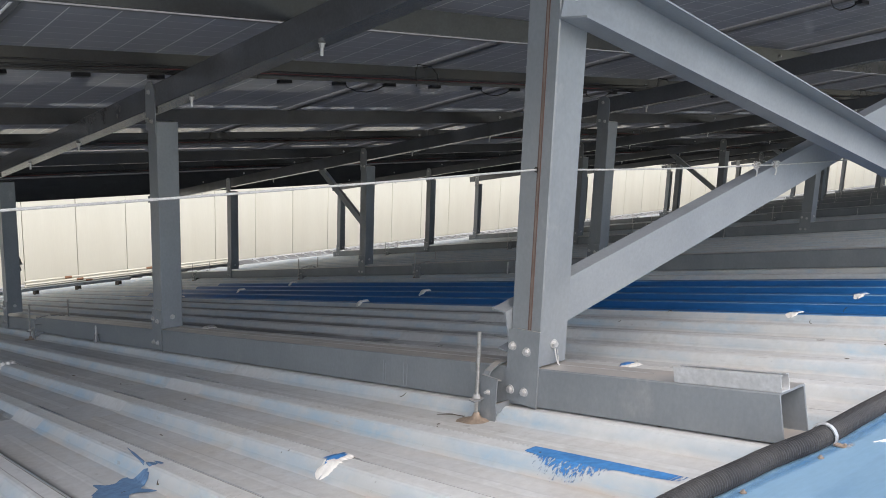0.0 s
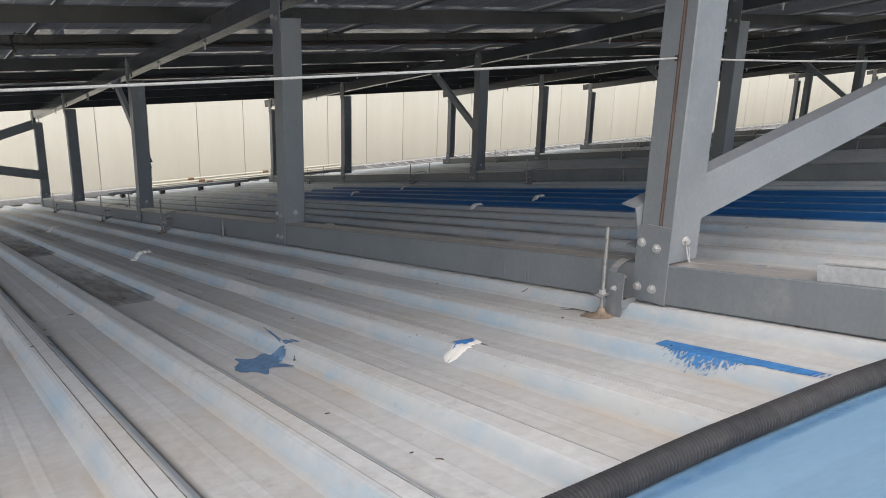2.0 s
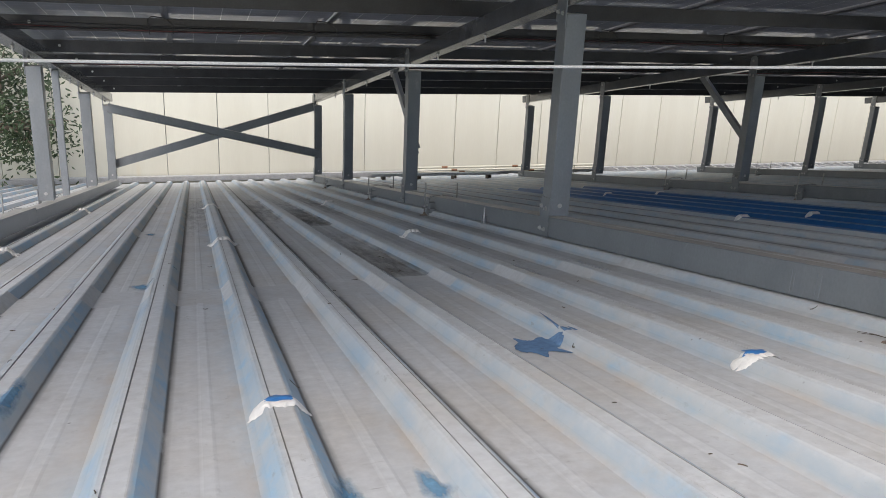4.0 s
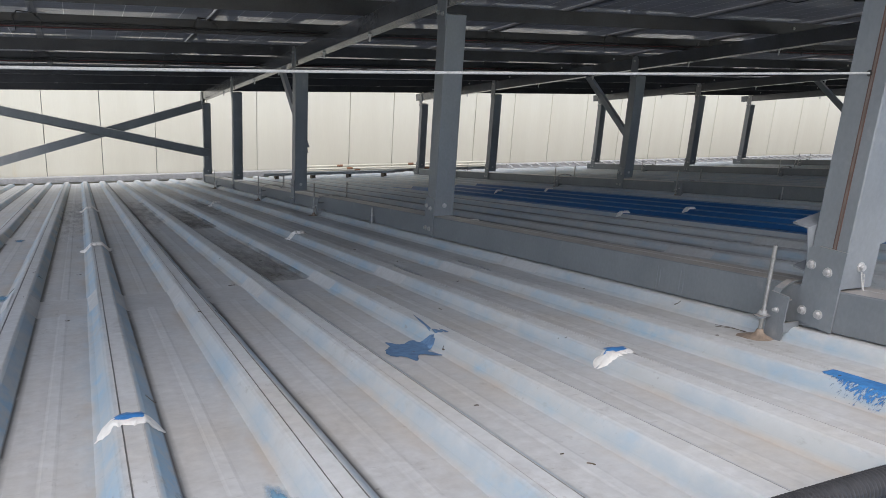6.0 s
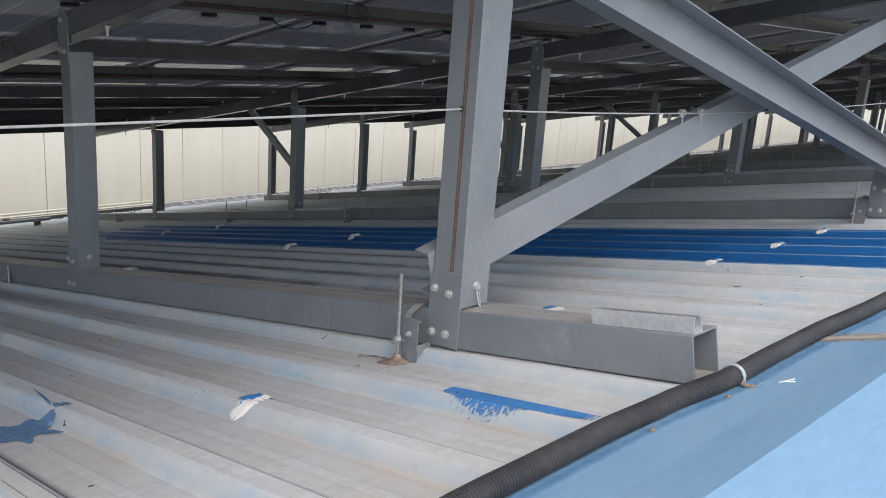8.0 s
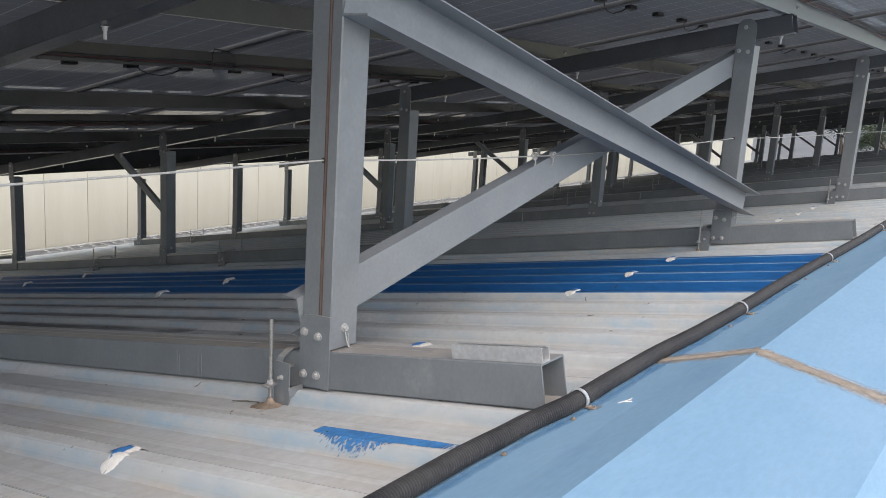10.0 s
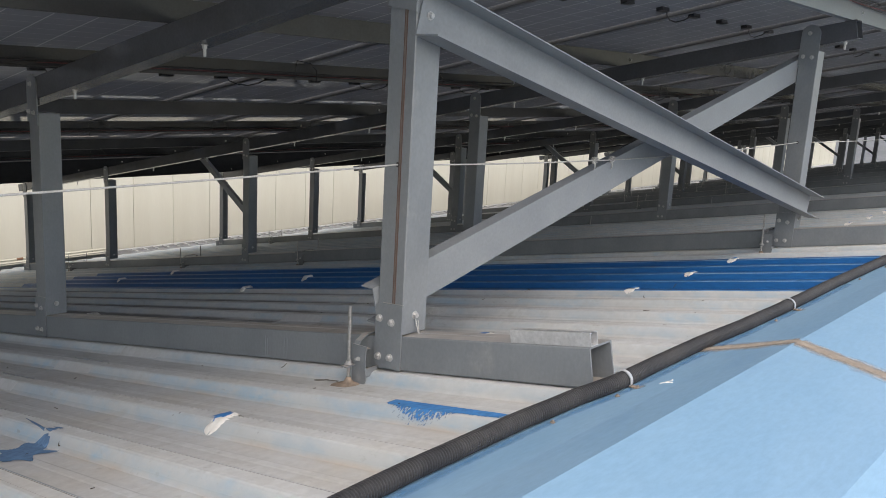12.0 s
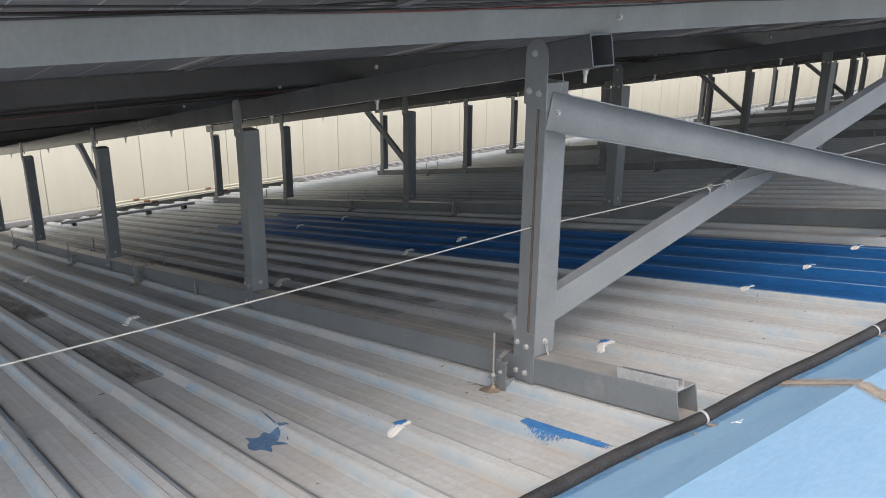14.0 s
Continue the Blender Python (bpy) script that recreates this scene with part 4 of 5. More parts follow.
for x in FRAME_X:
    for y in (1.34, 6.56, 9.02, 12.36):
        if (x, y) != (XF, 1.34):
            copy_thing(hd, pose(x, y, rt(y)))
            if x > 0:
                copy_thing(hd, pose(x + TUBE, y, rt(y), rz=180))


# short clips further down the beam
def short_clip(x, y):
    e = thing("beam_clip", "short upright steel clip beside the base beam", "roof clip", "beam clips", (x, y, rt(y)))
    bm = bmesh.new()
    block(bm, (-0.012, -0.015, -0.035), (-0.006, 0.015, 0.06))
    block(bm, (-0.012, 0.012, -0.035), (-0.030, 0.016, 0.055))
    part("angle", bm, M_STEEL, e)
    part("rod", rod(bmesh.new(), (-0.02, 0, -0.03), (-0.02, 0, 0.12), 0.006, 8), M_GALV, e)
    return e


sc = short_clip(XF, 5.18)
for x in FRAME_X:
    if x != XF:
        copy_thing(sc, pose(x, 5.18, rt(5.18)))

# the offcut lying on the near end of the beam
e = thing("channel_offcut", "short galvanised channel offcut lying on the beam end", "steel offcut")
y0, y1 = 0.400, 0.690
zt = lambda y: rt(y) + 0.005 + TUBE / COS
part("channel", prism(bmesh.new(), [(0, 0), (0.040, 0), (0.040, 0.041), (0.029, 0.041), (0.029, 0.0385), (0.0375, 0.0385), (0.0375, 0.003), (0.0025, 0.003), (0.0025, 0.0385), (0.011, 0.0385), (0.011, 0.041), (0, 0.041)],
                      (XF + 0.004, y0, zt(y0)), (XF + 0.004, y1, zt(y1))), M_GALV, e)

# ---------------------------------------------------------------- cord between the posts
e = thing("cord", "thin white nylon cord strung through the posts", "cord")
bm = bmesh.new()
pts = []
stops = [(-1.80, 1.20, 0.748), (1.505, 1.222, 0.7635), (2.93, 1.285, 0.722), (3.25, 1.285, 0.718)] + [(XF + BAY * k, 1.222, 0.7635) for k in range(1, 5)]
for a, b in zip(stops, stops[1:]):
    a, b = Vector(a), Vector(b)
    for q in range(12):
        f = q / 12
        pts.append(a.lerp(b, f) + Vector((0, 0, -0.012 * 4 * f * (1 - f) * (b - a).length / 3)))
tube_path(bm, pts, 0.0030, 8)
part("line", bm, M_CORD, e)
for cx in (2.90, 3.06):
    bm = bmesh.new()
    for q in range(5):
        t0 = q * 1.3
        tube_path(bm, [(cx + 0.012 * math.cos(t0 + s) + 0.004 * s, 1.284 + 0.008 * math.sin(2 * s + q), 0.722 + 0.014 * math.sin(t0 + s)) for s in [0.5 * z for z in range(10)]], 0.0034, 6)
    tube_path(bm, [(cx, 1.28, 0.717), (cx + 0.006, 1.276, 0.697), (cx + 0.002, 1.278, 0.677)], 0.0032, 6)
    part("knot", bm, M_CORD, e, "knotted loop of the cord")
bm = bmesh.new()
rod(bm, (XF - 0.0014, 1.222, 0.7635), (XF + 0.003, 1.222, 0.7635), 0.009, 14)
hole = tagged(finish(bm, "cord_hole", M_BLACK), "dark drilled hole in the post for the cord", "hole")
bm = bmesh.new()
rod(bm, (XF + BAY - 0.0014, 1.222, 0.7635), (XF + BAY + 0.003, 1.222, 0.7635), 0.009, 14)
tagged(finish(bm, "cord_hole", M_BLACK), "dark drilled hole in the post for the cord", "hole")

# wire ties at the first post
for pts in ([(1.572, 1.158, 0.212), (1.570, 1.150, 0.19), (1.576, 1.146, 0.165), (1.590, 1.140, 0.152), (1.612, 1.132, 0.150)],
            [(1.585, 1.158, 0.205), (1.580, 1.150, 0.185), (1.584, 1.150, 0.16), (1.575, 1.145, 0.15)],
            [(1.56, 1.155, 1.50), (1.562, 1.148, 1.475), (1.575, 1.150, 1.44), (1.585, 1.152, 1.40), (1.575, 1.154, 1.355)]):
    bm = bmesh.new()
    tube_path(bm, pts, 0.0022, 6)
    tagged(finish(bm, "wire_tie", M_CORD), "twisted pale wire tie on the post bolt", "wire")

# ---------------------------------------------------------------- cables under the modules
M_RED = mat("red_cable", (0.17, 0.035, 0.035), 0.5, 0.0, (0.11, 0.03, 0.03), 10)


def cable_run(y, dz, seed, leads=True):
    rnd = random.Random(seed)
    e = thing("cable_bundle", "red and black solar cables along a purlin", "cables", "cable bundles")
    for k in range(5):
        bm = bmesh.new()
        pts = []
        ph = rnd.uniform(0, 6)
        x = X0
        while x < 22:
            pts.append((x, y - 0.02 - 0.012 * k * 0.5 + 0.006 * math.sin(3 * x + ph), rb(y) + TUBE / COS + dz + 0.010 * math.sin(1.7 * x + ph * 2) + 0.006 * k - 0.02 * abs(math.sin(1.1 * x + ph))))
            x += 0.12
        tube_path(bm, pts, 0.0036, 5)
        part("cable", bm, M_RED if k == 1 else M_BLACK, e, "red cable" if k == 1 else "black cable")
    for k in range(18 if leads else 0):
        x = -2.04 + 1.22 + k * 1.327
        bm = bmesh.new()
        z = rb(y) + TUBE / COS
        tube_path(bm, [(x, y - 0.03, z + 0.13), (x - 0.03, y - 0.05, z + 0.09), (x - 0.02, y - 0.045, z + 0.03), (x - 0.015, y - 0.04, z - 0.012)], 0.004, 6)
        tube_path(bm, [(x, y - 0.03, z + 0.13), (x + 0.10, y - 0.045, z + 0.12), (x + 0.16, y - 0.05, z + 0.07), (x + 0.165, y - 0.045, z + 0.0)], 0.004, 6)
        part("drop_lead", bm, M_BLACK, e)
    return e


cable_run(3.87, 0.035, 1)
cable_run(6.89, 0.035, 2)
cable_run(9.60, 0.035, 3)
cable_run(0.98, 0.125, 5, leads=False)


# ---------------------------------------------------------------- patches and paint on the sheet
def lump(cx, y, seed, blue=True, size=1.0, dab=0.008, dab_h=0.0105):
    """white sealant smeared over a rib crest, with a dab of blue paint"""
    rnd = random.Random(seed)
    e = thing("sealant_patch", "white sealant smear with blue paint over a roof rib", "sealant", "sealant patches")
    bm = bmesh.new()
    nu, nv = 30, 10
    ph = [rnd.uniform(0, 6.28) for _ in range(4)]
    rows = []
    for i in range(nu + 1):
        u = -1 + 2 * i / nu
        lo = -0.030 - 0.007 * math.sin(5 * u + ph[0]) - 0.014 * abs(math.sin(11 * u + ph[1])) * rnd.uniform(0.2, 1.4)
        hi = 0.030 + 0.007 * math.sin(4 * u + ph[2]) + 0.006 * math.sin(13 * u + ph[3]) * rnd.uniform(0.3, 1.3)
        sq = (1 - abs(u) ** 8) ** 0.6
        row = []
        for j in range(nv + 1):
            f = j / nv
            yy = y - 0.014 * u * u * size + size * (lo + (hi - lo) * f) * (0.25 + 0.75 * sq)
            edge = min(1.0, 4 * f * (1 - f) * 1.3) * (0.35 + 0.65 * sq)
            row.append(bm.verts.new(on_sheet(cx + 0.066 * size * u * (1 + 0.10 * math.sin(9 * f + ph[2])), yy, 0.0006 + (0.0055 if y < 2 else 0.016) * edge * rnd.uniform(0.75, 1.15))))
        rows.append(row)
    for a, b in zip(rows, rows[1:]):
        for q in range(nv):
            bm.faces.new((a[q], a[q + 1], b[q + 1], b[q]))
    part("smear", bm, M_WHITE, e, smooth=True)
    if blue:
        bm = bmesh.new()
        rows = []
        for j in range(4):
            f = j / 3
            rows.append([bm.verts.new(on_sheet(cx + 0.002 + 0.040 * size * f * math.cos(a) * (1 + 0.3 * math.sin(4 * a + ph[3])), y + dab + 0.022 * size * f * math.sin(a) * (1 + 0.30 * math.sin(3 * a + ph[1]) + 0.25 * math.sin(7 * a + ph[0])),
                                               dab_h - 0.0045 * f)) for a in [2 * math.pi * q / 18 for q in range(18)]])
        for a, b in zip(rows, rows[1:]):
            for q in range(18):
                bm.faces.new((a[q], a[(q + 1) % 18], b[(q + 1) % 18], b[q]))
        bmesh.ops.remove_doubles(bm, verts=rows[0], dist=1e-5)
        part("dab", bm, M_BLUEP, e, "dab of blue paint", smooth=True)
    return e


for k, (ri, y) in enumerate(((-4, 1.27), (0, 1.28), (4, 1.31), (8, 1.33), (10, 1.30), (12, 1.31), (-4, 4.83), (-4, 8.39), (0, 4.82), (0, 8.38), (4, 4.90), (8, 4.88), (8, 8.45),
                             (10, 4.88), (10, 8.25), (12, 8.2), (20, 1.34), (22, 1.34), (24, 1.36), (16, 4.95), (-8, 8.3), (-8, 4.75))):
    lump(rib_x(ri), y, 100 + k, blue=y < 1.5 and ri >= -4, size=0.9 if y > 2 and ri > 6 else 1.35 if y > 2 else 0.72 if ri > 6 else 1.0, dab=-0.013 if ri > 6 else 0.008, dab_h=0.0145 if ri > 6 else 0.0105)

# white blobs on the cap's back flange
for k, (bx, by, br) in enumerate(((2.33, -0.465, 0.034), (2.46, -0.49, 0.022), (2.8, -0.46, 0.026))):
    rnd = random.Random(300 + k)
    bm = bmesh.new()
    rows = []
    for f in (0.0, 0.3, 0.55, 0.8, 1.0):
        rows.append([])
        for q in range(14):
            a = 2 * math.pi * q / 14
            x, y = bx + br * 1.5 * f * math.cos(a) * rnd.uniform(0.8, 1.2), by + br * f * math.sin(a) * rnd.uniform(0.8, 1.2)
            rows[-1].append(bm.verts.new((x, y, cap_z(y) + 0.001 + 0.016 * (1 - f * f))))
    for a, b in zip(rows, rows[1:]):
        for q in range(14):
            bm.faces.new((a[q], a[(q + 1) % 14], b[(q + 1) % 14], b[q]))
    bmesh.ops.remove_doubles(bm, verts=rows[0], dist=1e-5)
    tagged(finish(bm, "sealant_blob", M_WHITE, smooth=True), "white sealant blob on the ridge cap flange", "sealant", "sealant blobs")

# brushed stroke of blue paint along a crest
bm = bmesh.new()
lay = bm.verts.layers.float_color.new("wear")
c = rib_x(1)
rows = []
for q in range(41):
    f = q / 40
    y = 0.892 - 0.455 * f
    rag = 0.010 + 0.058 * max(0.0, math.sin(math.pi * min(1.0, max(0.0, (f - 0.04) / 0.62)))) ** 1.1
    row = []
    cols = [(0.026 - 0.004 * f, 0.5), (0.024 - 0.004 * f, 1.0), (0.012, 1.0), (0.0, 1.0), (-0.010, 1.0), (-0.018, 0.90)]
    cols += [(-0.018 - rag * g, 0.74 - 0.34 * g) for g in (0.15, 0.3, 0.45, 0.6, 0.8, 1.0)]
    for u, w in cols:
        v = bm.verts.new(on_sheet(c + u, y, 0.0018))
        v[lay] = (w - (0.4 if q == 0 else max(0.0, q - 34) * 0.085), 0, 0, 1)
        row.append(v)
    rows.append(row)
for a, b in zip(rows, rows[1:]):
    for q in range(11):
        bm.faces.new((a[q], a[q + 1], b[q + 1], b[q]))
tagged(finish(bm, "paint_stroke", M_STROKE), "bright blue brushed paint stroke along a roof rib", "paint")
zs = lambda x, y: on_sheet(x, y).z


def blot(cx, cy, r0, lobes, material, h=0.003, stretch=1.5, rings=8, n=90):
    """A flat splash whose edge runs out into lobes (angle in degrees, length, spread in degrees)."""
    rnd = random.Random(71)
    bm = bmesh.new()
    lay = bm.verts.layers.float_color.new("wear")
    rows = []
    edge = []
    for i in range(n):
        a = 360.0 * i / n
        edge.append(r0 * rnd.uniform(0.93, 1.07) + sum(ln * math.exp(-(((a - g + 180) % 360 - 180) / sp) ** 2) for g, ln, sp in lobes))
    for j in range(rings + 1):
        f = j / rings
        row = []
        for i in range(n):
            a = 2 * math.pi * i / n
            x, y = cx + f * edge[i] * math.cos(a), cy + f * edge[i] * math.sin(a) * stretch
            v = bm.verts.new(on_sheet(x, y, h))
            v[lay] = (1.0 - 0.22 * f ** 4, 0, 0, 1)
            row.append(v)
        rows.append(row)
    for a, b in zip(rows, rows[1:]):
        for i in range(n):
            bm.faces.new((a[i], a[(i + 1) % n], b[(i + 1) % n], b[i]))
    bmesh.ops.remove_doubles(bm, verts=rows[0], dist=1e-5)
    return finish(bm, "paint_splash", material)


tagged(blot(0.398, 1.685, 0.050, ((108, 0.032, 9), (200, 0.022, 34), (258, 0.036, 13), (314, 0.050, 10), (14, 0.052, 30), (48, 0.028, 10)), M_SPLASH), "dark blue dried paint splash on the sheet", "paint", "paint splashes")
for k, (cx, cy, rx, ry, an) in enumerate(((0.520, 1.860, 0.0045, 0.115, -0.14), (0.514, 1.725, 0.009, 0.030, 0.1), (0.532, 1.715, 0.006, 0.026, 0.1))):
    tagged(film("paint_splash", cx, cy, rx, ry, M_SPLASH, zs, 72 + k, 0.0030, 0.38, rough=0.2, ang=an), "thin dark blue streak of dried paint", "paint", "paint splashes")
for k, (cx, cy, rx, ry) in enumerate(((-0.325, 0.77, 0.020, 0.17), (-0.175, 0.80, 0.02, 0.10), (-0.985, 1.5, 0.014, 0.25), (-0.80, 3.26, 0.036, 0.10), (-0.87, 5.72, 0.03, 0.12))):
    tagged(film("paint_splash", cx, cy, rx * 1.6, ry, M_SMUDGE, zs, 80 + k, 0.0030, 0.74), "blue paint mark beside a roof rib", "paint")

# leaf litter and bits of twig
rnd = random.Random(77)
bm = bmesh.new()
for q in range(95):
    x, y = rnd.uniform(-1.2, 4.6), 0.55 + 3.6 * rnd.random() ** 1.5
    a, ln, cv = rnd.uniform(0, 3.14), rnd.uniform(0.007, 0.030), rnd.uniform(-0.35, 0.35)
    rows = []
    for s in range(6):
        f = s / 5
        aa = a + cv * (f - 0.5) * 3
        px, py = x + ln * (f - 0.5) * math.cos(aa), y + ln * (f - 0.5) * math.sin(aa)
        w = 0.0020 * math.sin(math.pi * (0.1 + 0.8 * f)) * (0.6 + ln * 10)
        nx, ny = -math.sin(aa) * w, math.cos(aa) * w
        rows.append([bm.verts.new(on_sheet(px + nx, py + ny, 0.0015)), bm.verts.new(on_sheet(px, py, 0.0040)), bm.verts.new(on_sheet(px - nx, py - ny, 0.0015))])
    for ra, rb_ in zip(rows, rows[1:]):
        for j in range(2):
            bm.faces.new((ra[j], ra[j + 1], rb_[j + 1], rb_[j]))
tagged(finish(bm, "leaf_litter", M_TWIG), "dark dry leaf bits and twigs scattered on the roof", "litter", kind="stuff")
for k, pts in enumerate(([(1.435, 1.41, 0.0), (1.425, 1.46, 0.006), (1.415, 1.52, 0.004)], [(1.430, 1.40, 0.004), (1.410, 1.45, 0.008), (1.395, 1.50, 0.005)])):
    bm = bmesh.new()
    tube_path(bm, [on_sheet(x, y, h + 0.002) for x, y, h in pts], [0.0012 - 0.0002 * s for s in range(len(pts))], 6)
    tagged(finish(bm, "twig", M_TWIG), "thin dark dry twig lying on the roof sheet", "twig", "loose twigs")
bm = bmesh.new()
for pa, pb in (((1.60, 0.215), (1.640, 0.197)), ((1.616, 0.207), (1.620, 0.185)), ((1.640, 0.197), (1.653, 0.200))):
    va, vb = Vector((*pa, cap_z(pa[1]) + 0.001)), Vector((*pb, cap_z(pb[1]) + 0.001))
    prism(bm, rect(-0.0016, 0, 0.0016, 0.0006), va, vb, side=(0, 1, 0))
tagged(finish(bm, "paint_mark", M_WHITE), "small white scratch of paint on the ridge cap", "paint")

# pale runs of water stain down the base beam's side
for k, (y0, lo, hi) in enumerate(((1.955, 0.012, 0.105), (1.94, 0.02, 0.09), (1.83, 0.01, 0.108), (1.81, 0.015, 0.10))):
    bm = bmesh.new()
    z0 = rt(y0)
    block(bm, (XF - 0.0008, y0 - 0.0018, z0 + lo), (XF + 0.001, y0 + 0.0018, z0 + hi))
    tagged(finish(bm, "water_run", M_CLEAN), "pale water run down the side of the base beam", "stain", "water runs")

# grime lying in the troughs
for k, (k0, y0, y1) in enumerate(((-2, 3.12, 5.6), (-2, 5.9, 9.6), (-3, 5.0, 11.0), (-5, 4.0, 12.0), (-1, 6.0, 11.0))):
    bm = bmesh.new()
    lay = bm.verts.layers.float_color.new("wear")
    xa, xb = rib_x(k0) + FOOT / 2 - 0.012, rib_x(k0 + 1) - FOOT / 2 + 0.012
    rows = []
    for q in range(33):
        f = q / 32
        y = y0 + (y1 - y0) * f
        w = (0.86 - 0.45 * f) * min(1.0, 0.8 + 4.0 * f) if k0 == -2 else 0.62 * math.sin(math.pi * f) ** 0.5
        rows.append([])
        for u in range(9):
            v = bm.verts.new(on_sheet(xa + (xb - xa) * u / 8, y, 0.0022))
            v[lay] = (w, 0, 0, 1)
            rows[-1].append(v)
    for a, b in zip(rows, rows[1:]):
        for u in range(8):
            bm.faces.new((a[u], a[u + 1], b[u + 1], b[u]))
    tagged(finish(bm, "grime", M_GRIME), "dark brown grime lying in a roof trough", "dirt", kind="stuff")

# lap joints of the sheets across troughs
for k, (k0, y) in enumerate(((-6, 3.16), (-6, 5.95), (-6, 9.15), (-2, 3.13), (-7, 3.12), (-8, 3.10), (-5, 3.09), (-4, 3.08), (-3, 3.08), (-1, 3.11), (0, 3.10), (1, 3.09), (3, 3.0), (4, 3.05), (5, 2.4), (6, 3.1))):
    bm = bmesh.new()
    lay = bm.verts.layers.float_color.new("wear")
    xa, xb = rib_x(k0) + CREST / 2, rib_x(k0 + 1) - CREST / 2
    prof = [xa, rib_x(k0) + FOOT / 2, (xa + xb) / 2, rib_x(k0 + 1) - FOOT / 2, xb]
    lo = [on_sheet(x, y, 0.0004) for x in prof]
    hi = [on_sheet(x, y, 0.0032) for x in prof]
    bk = [on_sheet(x, y - 0.35, 0.0008) for x in prof]
    L0, L1, L2 = [bm.verts.new(p) for p in lo], [bm.verts.new(p) for p in hi], [bm.verts.new(p) for p in bk]
    for q in range(4):
        bm.faces.new((L0[q], L0[q + 1], L1[q + 1], L1[q]))
        bm.faces.new((L1[q], L1[q + 1], L2[q + 1], L2[q]))
    for v in bm.verts:
        v[lay] = (0.1, 0.2, 0.25, 0.0)
    tagged(finish(bm, "lap_sheet", M_ROOF), "weathered sheet end lapped over the next sheet", "roof sheet", "sheet laps")

# ---------------------------------------------------------------- things along the wall foot
e = thing("cable_ladder", "grey steel cable ladder along the wall foot", "cable tray")
y, z = 16.52, rt(16.52) + 0.05
for yy in (y, y - 0.30):
    part("rail", prism(bmesh.new(), rect(0, 0, 0.02, 0.035), (8.6, yy, z), (40, yy, z), side=(0, 1, 0)), M_GALV, e)
bm = bmesh.new()
block(bm, (0, -0.28, 0.02), (0.04, 0.0, 0.045))
rung = part("rung", bm, M_GALV, e)
rung.location = (8.7, y, z)
for q in range(1, 120):
    r = new("rung", rung.data)
    r.parent, r.location = e, (8.7 + q * 0.26, y, z)
for k, (yy, zz) in enumerate(((16.70, 0.16), (16.62, 0.10), (16.70, 0.06))):
    e = thing("pipe", "thin cream-painted pipe with rusty joints along the wall foot", "pipe", "wall pipes")
    part("tube", rod(bmesh.new(), (3.9, yy, rt(yy) + zz), (8.3, yy, rt(yy) + zz), 0.021, 10), M_WALL, e)
    for jx in (4.65, 6.3):
        part("joint", rod(bmesh.new(), (jx + 0.2 * k, yy, rt(yy) + zz), (jx + 0.2 * k + 0.13, yy, rt(yy) + zz), 0.026, 10), M_RUSTY, e, "rusty pipe joint")
e = thing("slotted_rail", "loose slotted steel rail lying on wooden blocks on the roof", "steel rail")
yy = 14.4
part("rail", prism(bmesh.new(), chan(0.05, 0.05, 0.004), (2.6, yy, rt(yy) + 0.06), (5.0, yy - 0.35, rt(yy - 0.35) + 0.06), side=(0, 1, 0)), M_GALV, e)
for q in range(4):
    x = 2.8 + q * 0.66
    bm = bmesh.new()
    block(bm, (x, yy - 0.12 * q * 0.8 - 0.05, rt(yy) + 0.0), (x + 0.06, yy - 0.12 * q * 0.8 + 0.12, rt(yy - 0.1 * q) + 0.06), 0.004)
    part("block", bm, M_BARK, e)

# ---------------------------------------------------------------- tree at the open side
rnd = random.Random(21)
tree = thing("tree", "leafy green tree beyond the open side of the array", "tree", at=(-5.9, 15.6, -7.0))
bm = bmesh.new()
tips = []


def limb(p, q, r0, r1, n=6, sag=0.15):
    """a bent limb from p to q; gives its points"""
    p, q = Vector(p), Vector(q)
    pts = []
    for s in range(n + 1):
        f = s / n
        pts.append(p.lerp(q, f) + Vector((rnd.uniform(-0.06, 0.06), rnd.uniform(-0.06, 0.06), sag * math.sin(math.pi * f))) * (p - q).length * (0.0 if s in (0, n) else 0.7))
    tube_path(bm, pts, [r0 + (r1 - r0) * s / n for s in range(n + 1)], 7)
    return pts


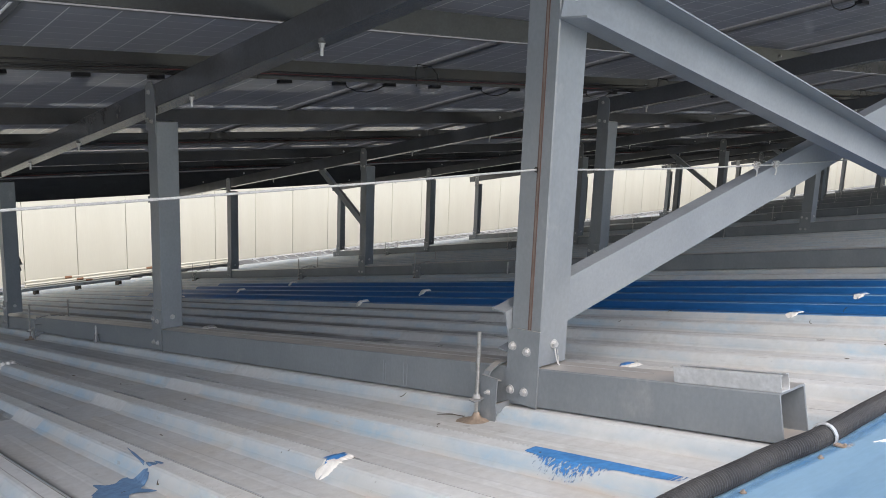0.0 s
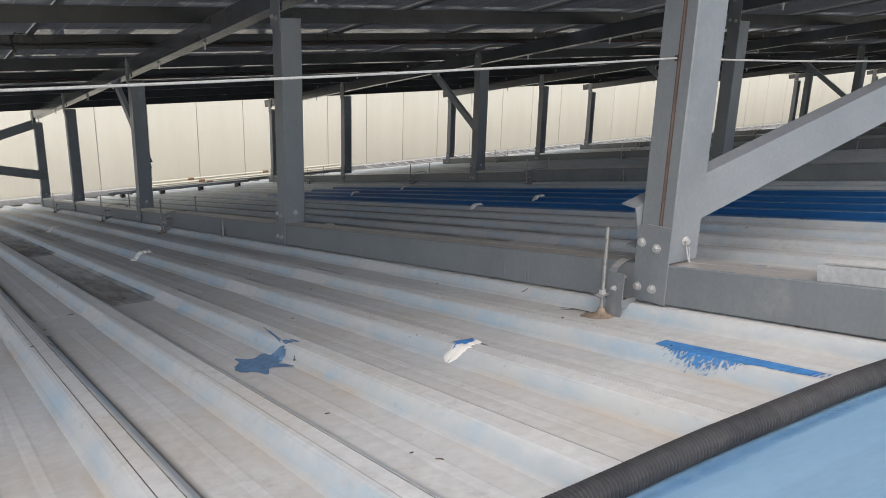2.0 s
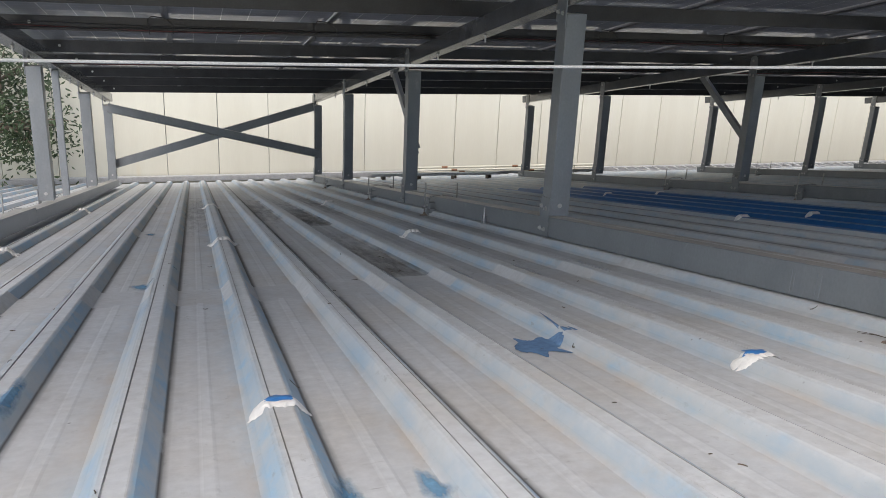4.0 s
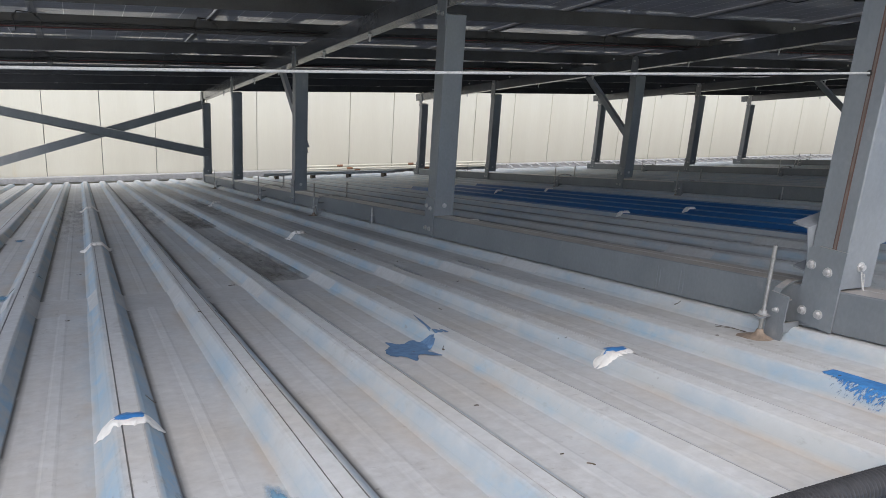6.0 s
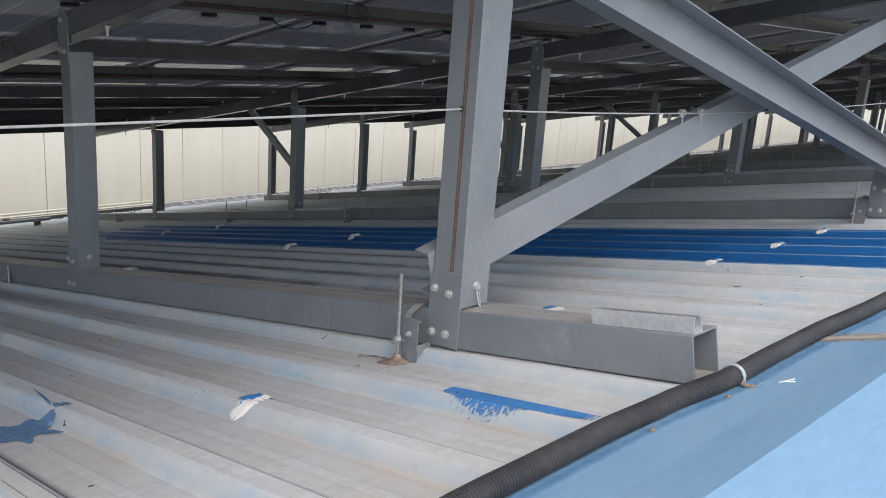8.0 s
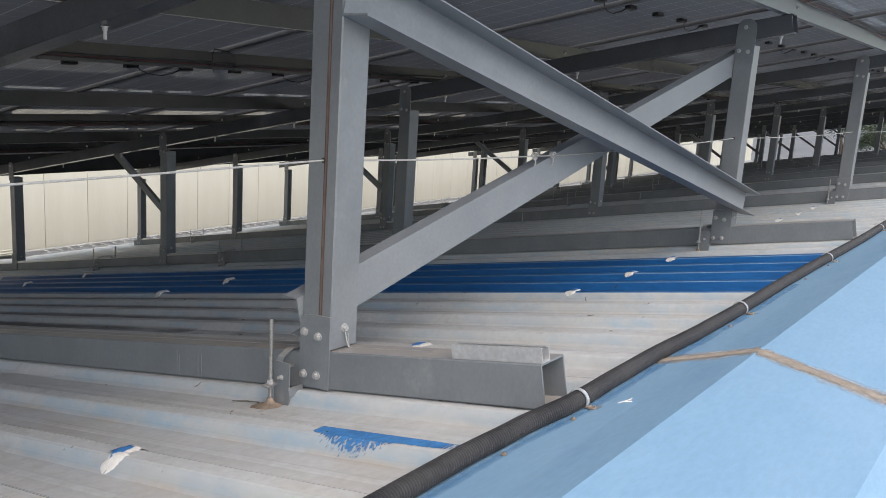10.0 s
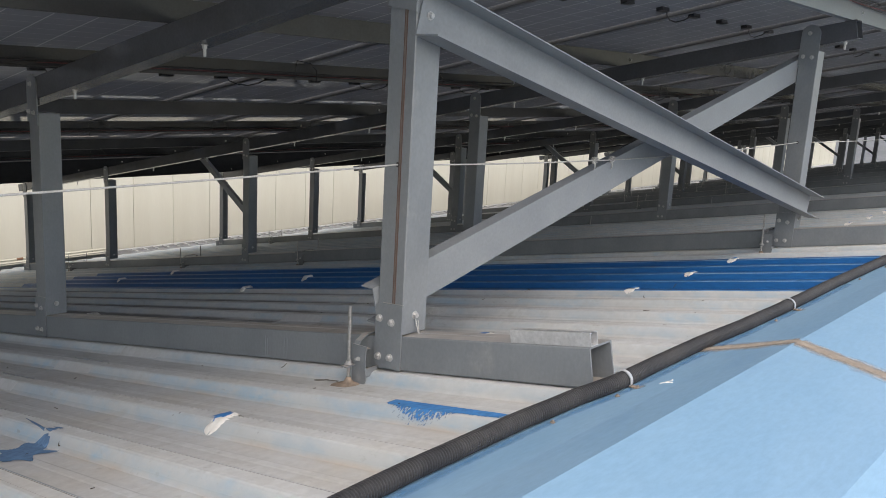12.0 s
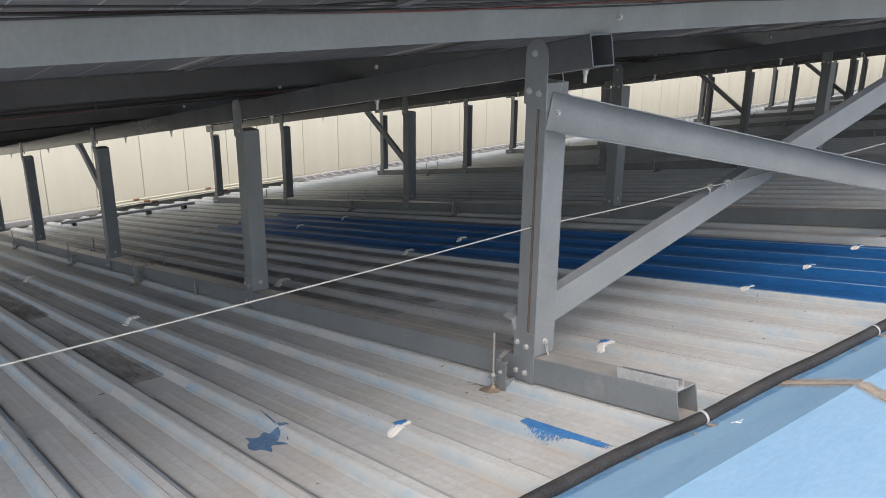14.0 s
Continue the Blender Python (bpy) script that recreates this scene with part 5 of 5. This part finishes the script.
stem = limb((0, 0, 0), (0.15, -0.05, 4.1), 0.17, 0.12, sag=0.0)
heads = [((2.2, 0.1, 5.85), (0.85, 0.9, 0.65)), ((2.75, -0.3, 5.1), (0.7, 0.7, 0.45)), ((0.6, 0.1, 6.3), (1.0, 0.9, 0.8)), ((-0.9, 0.3, 6.0), (1.0, 1.0, 0.9)), ((0.2, -0.6, 7.4), (1.0, 0.9, 0.7)), ((1.5, 0.3, 7.0), (0.8, 0.8, 0.6))]
for hc, hr in heads:
    main = limb(stem[rnd.choice((4, 5, 6))], Vector(hc), 0.09, 0.04)
    for s in range(11):
        d = Vector((rnd.gauss(0, 1), rnd.gauss(0, 1), rnd.gauss(0, 1))).normalized() * rnd.uniform(0.6, 1.0)
        end = Vector(hc) + Vector((d.x * hr[0], d.y * hr[1], d.z * hr[2]))
        tips.append(limb(rnd.choice(main[3:]), end, 0.022, 0.006, 5, 0.1))
part("trunk", bm, M_BARK, tree, "brown trunk and limbs")
verts, faces = [], []
for pts in tips:
    for _ in range(120):
        p = pts[rnd.choice((2, 3, 4, 5))] + Vector((rnd.gauss(0, 0.28), rnd.gauss(0, 0.28), rnd.gauss(-0.05, 0.25)))
        d = Vector((rnd.uniform(-1, 1), rnd.uniform(-1, 1), rnd.uniform(-1.0, 0.3))).normalized()
        s = d.cross(Vector((rnd.uniform(-1, 1), rnd.uniform(-1, 1), 1))).normalized()
        L, W = rnd.uniform(0.08, 0.15), rnd.uniform(0.016, 0.030)
        nrm = d.cross(s) * 0.012
        b0 = len(verts)
        verts += [tuple(p), tuple(p + d * L * 0.4 + s * W + nrm), tuple(p + d * L), tuple(p + d * L * 0.4 - s * W + nrm), tuple(p + d * L * 0.5 - nrm)]
        faces += [(b0, b0 + 1, b0 + 4), (b0 + 1, b0 + 2, b0 + 4), (b0 + 2, b0 + 3, b0 + 4), (b0 + 3, b0, b0 + 4)]
me = bpy.data.meshes.new("crown")
me.from_pydata(verts, [], faces)
me.materials.append(M_LEAF)
cr = new("crown", me)
cr.parent = tree
cr["label"] = "loose green leaves with gaps"

# more trees past the far end of the building
for x, y, a, s in ((62, 3, 0.6, 1.0), (65, 8, 2.1, 1.1), (67, -2, 3.3, 0.95), (70, 13, 4.4, 1.15), (64, -7, 5.2, 1.0)):
    copy_thing(tree, Matrix.Translation((x, y, -7.0)) @ Matrix.Rotation(a, 4, "Z") @ Matrix.Scale(s, 4))
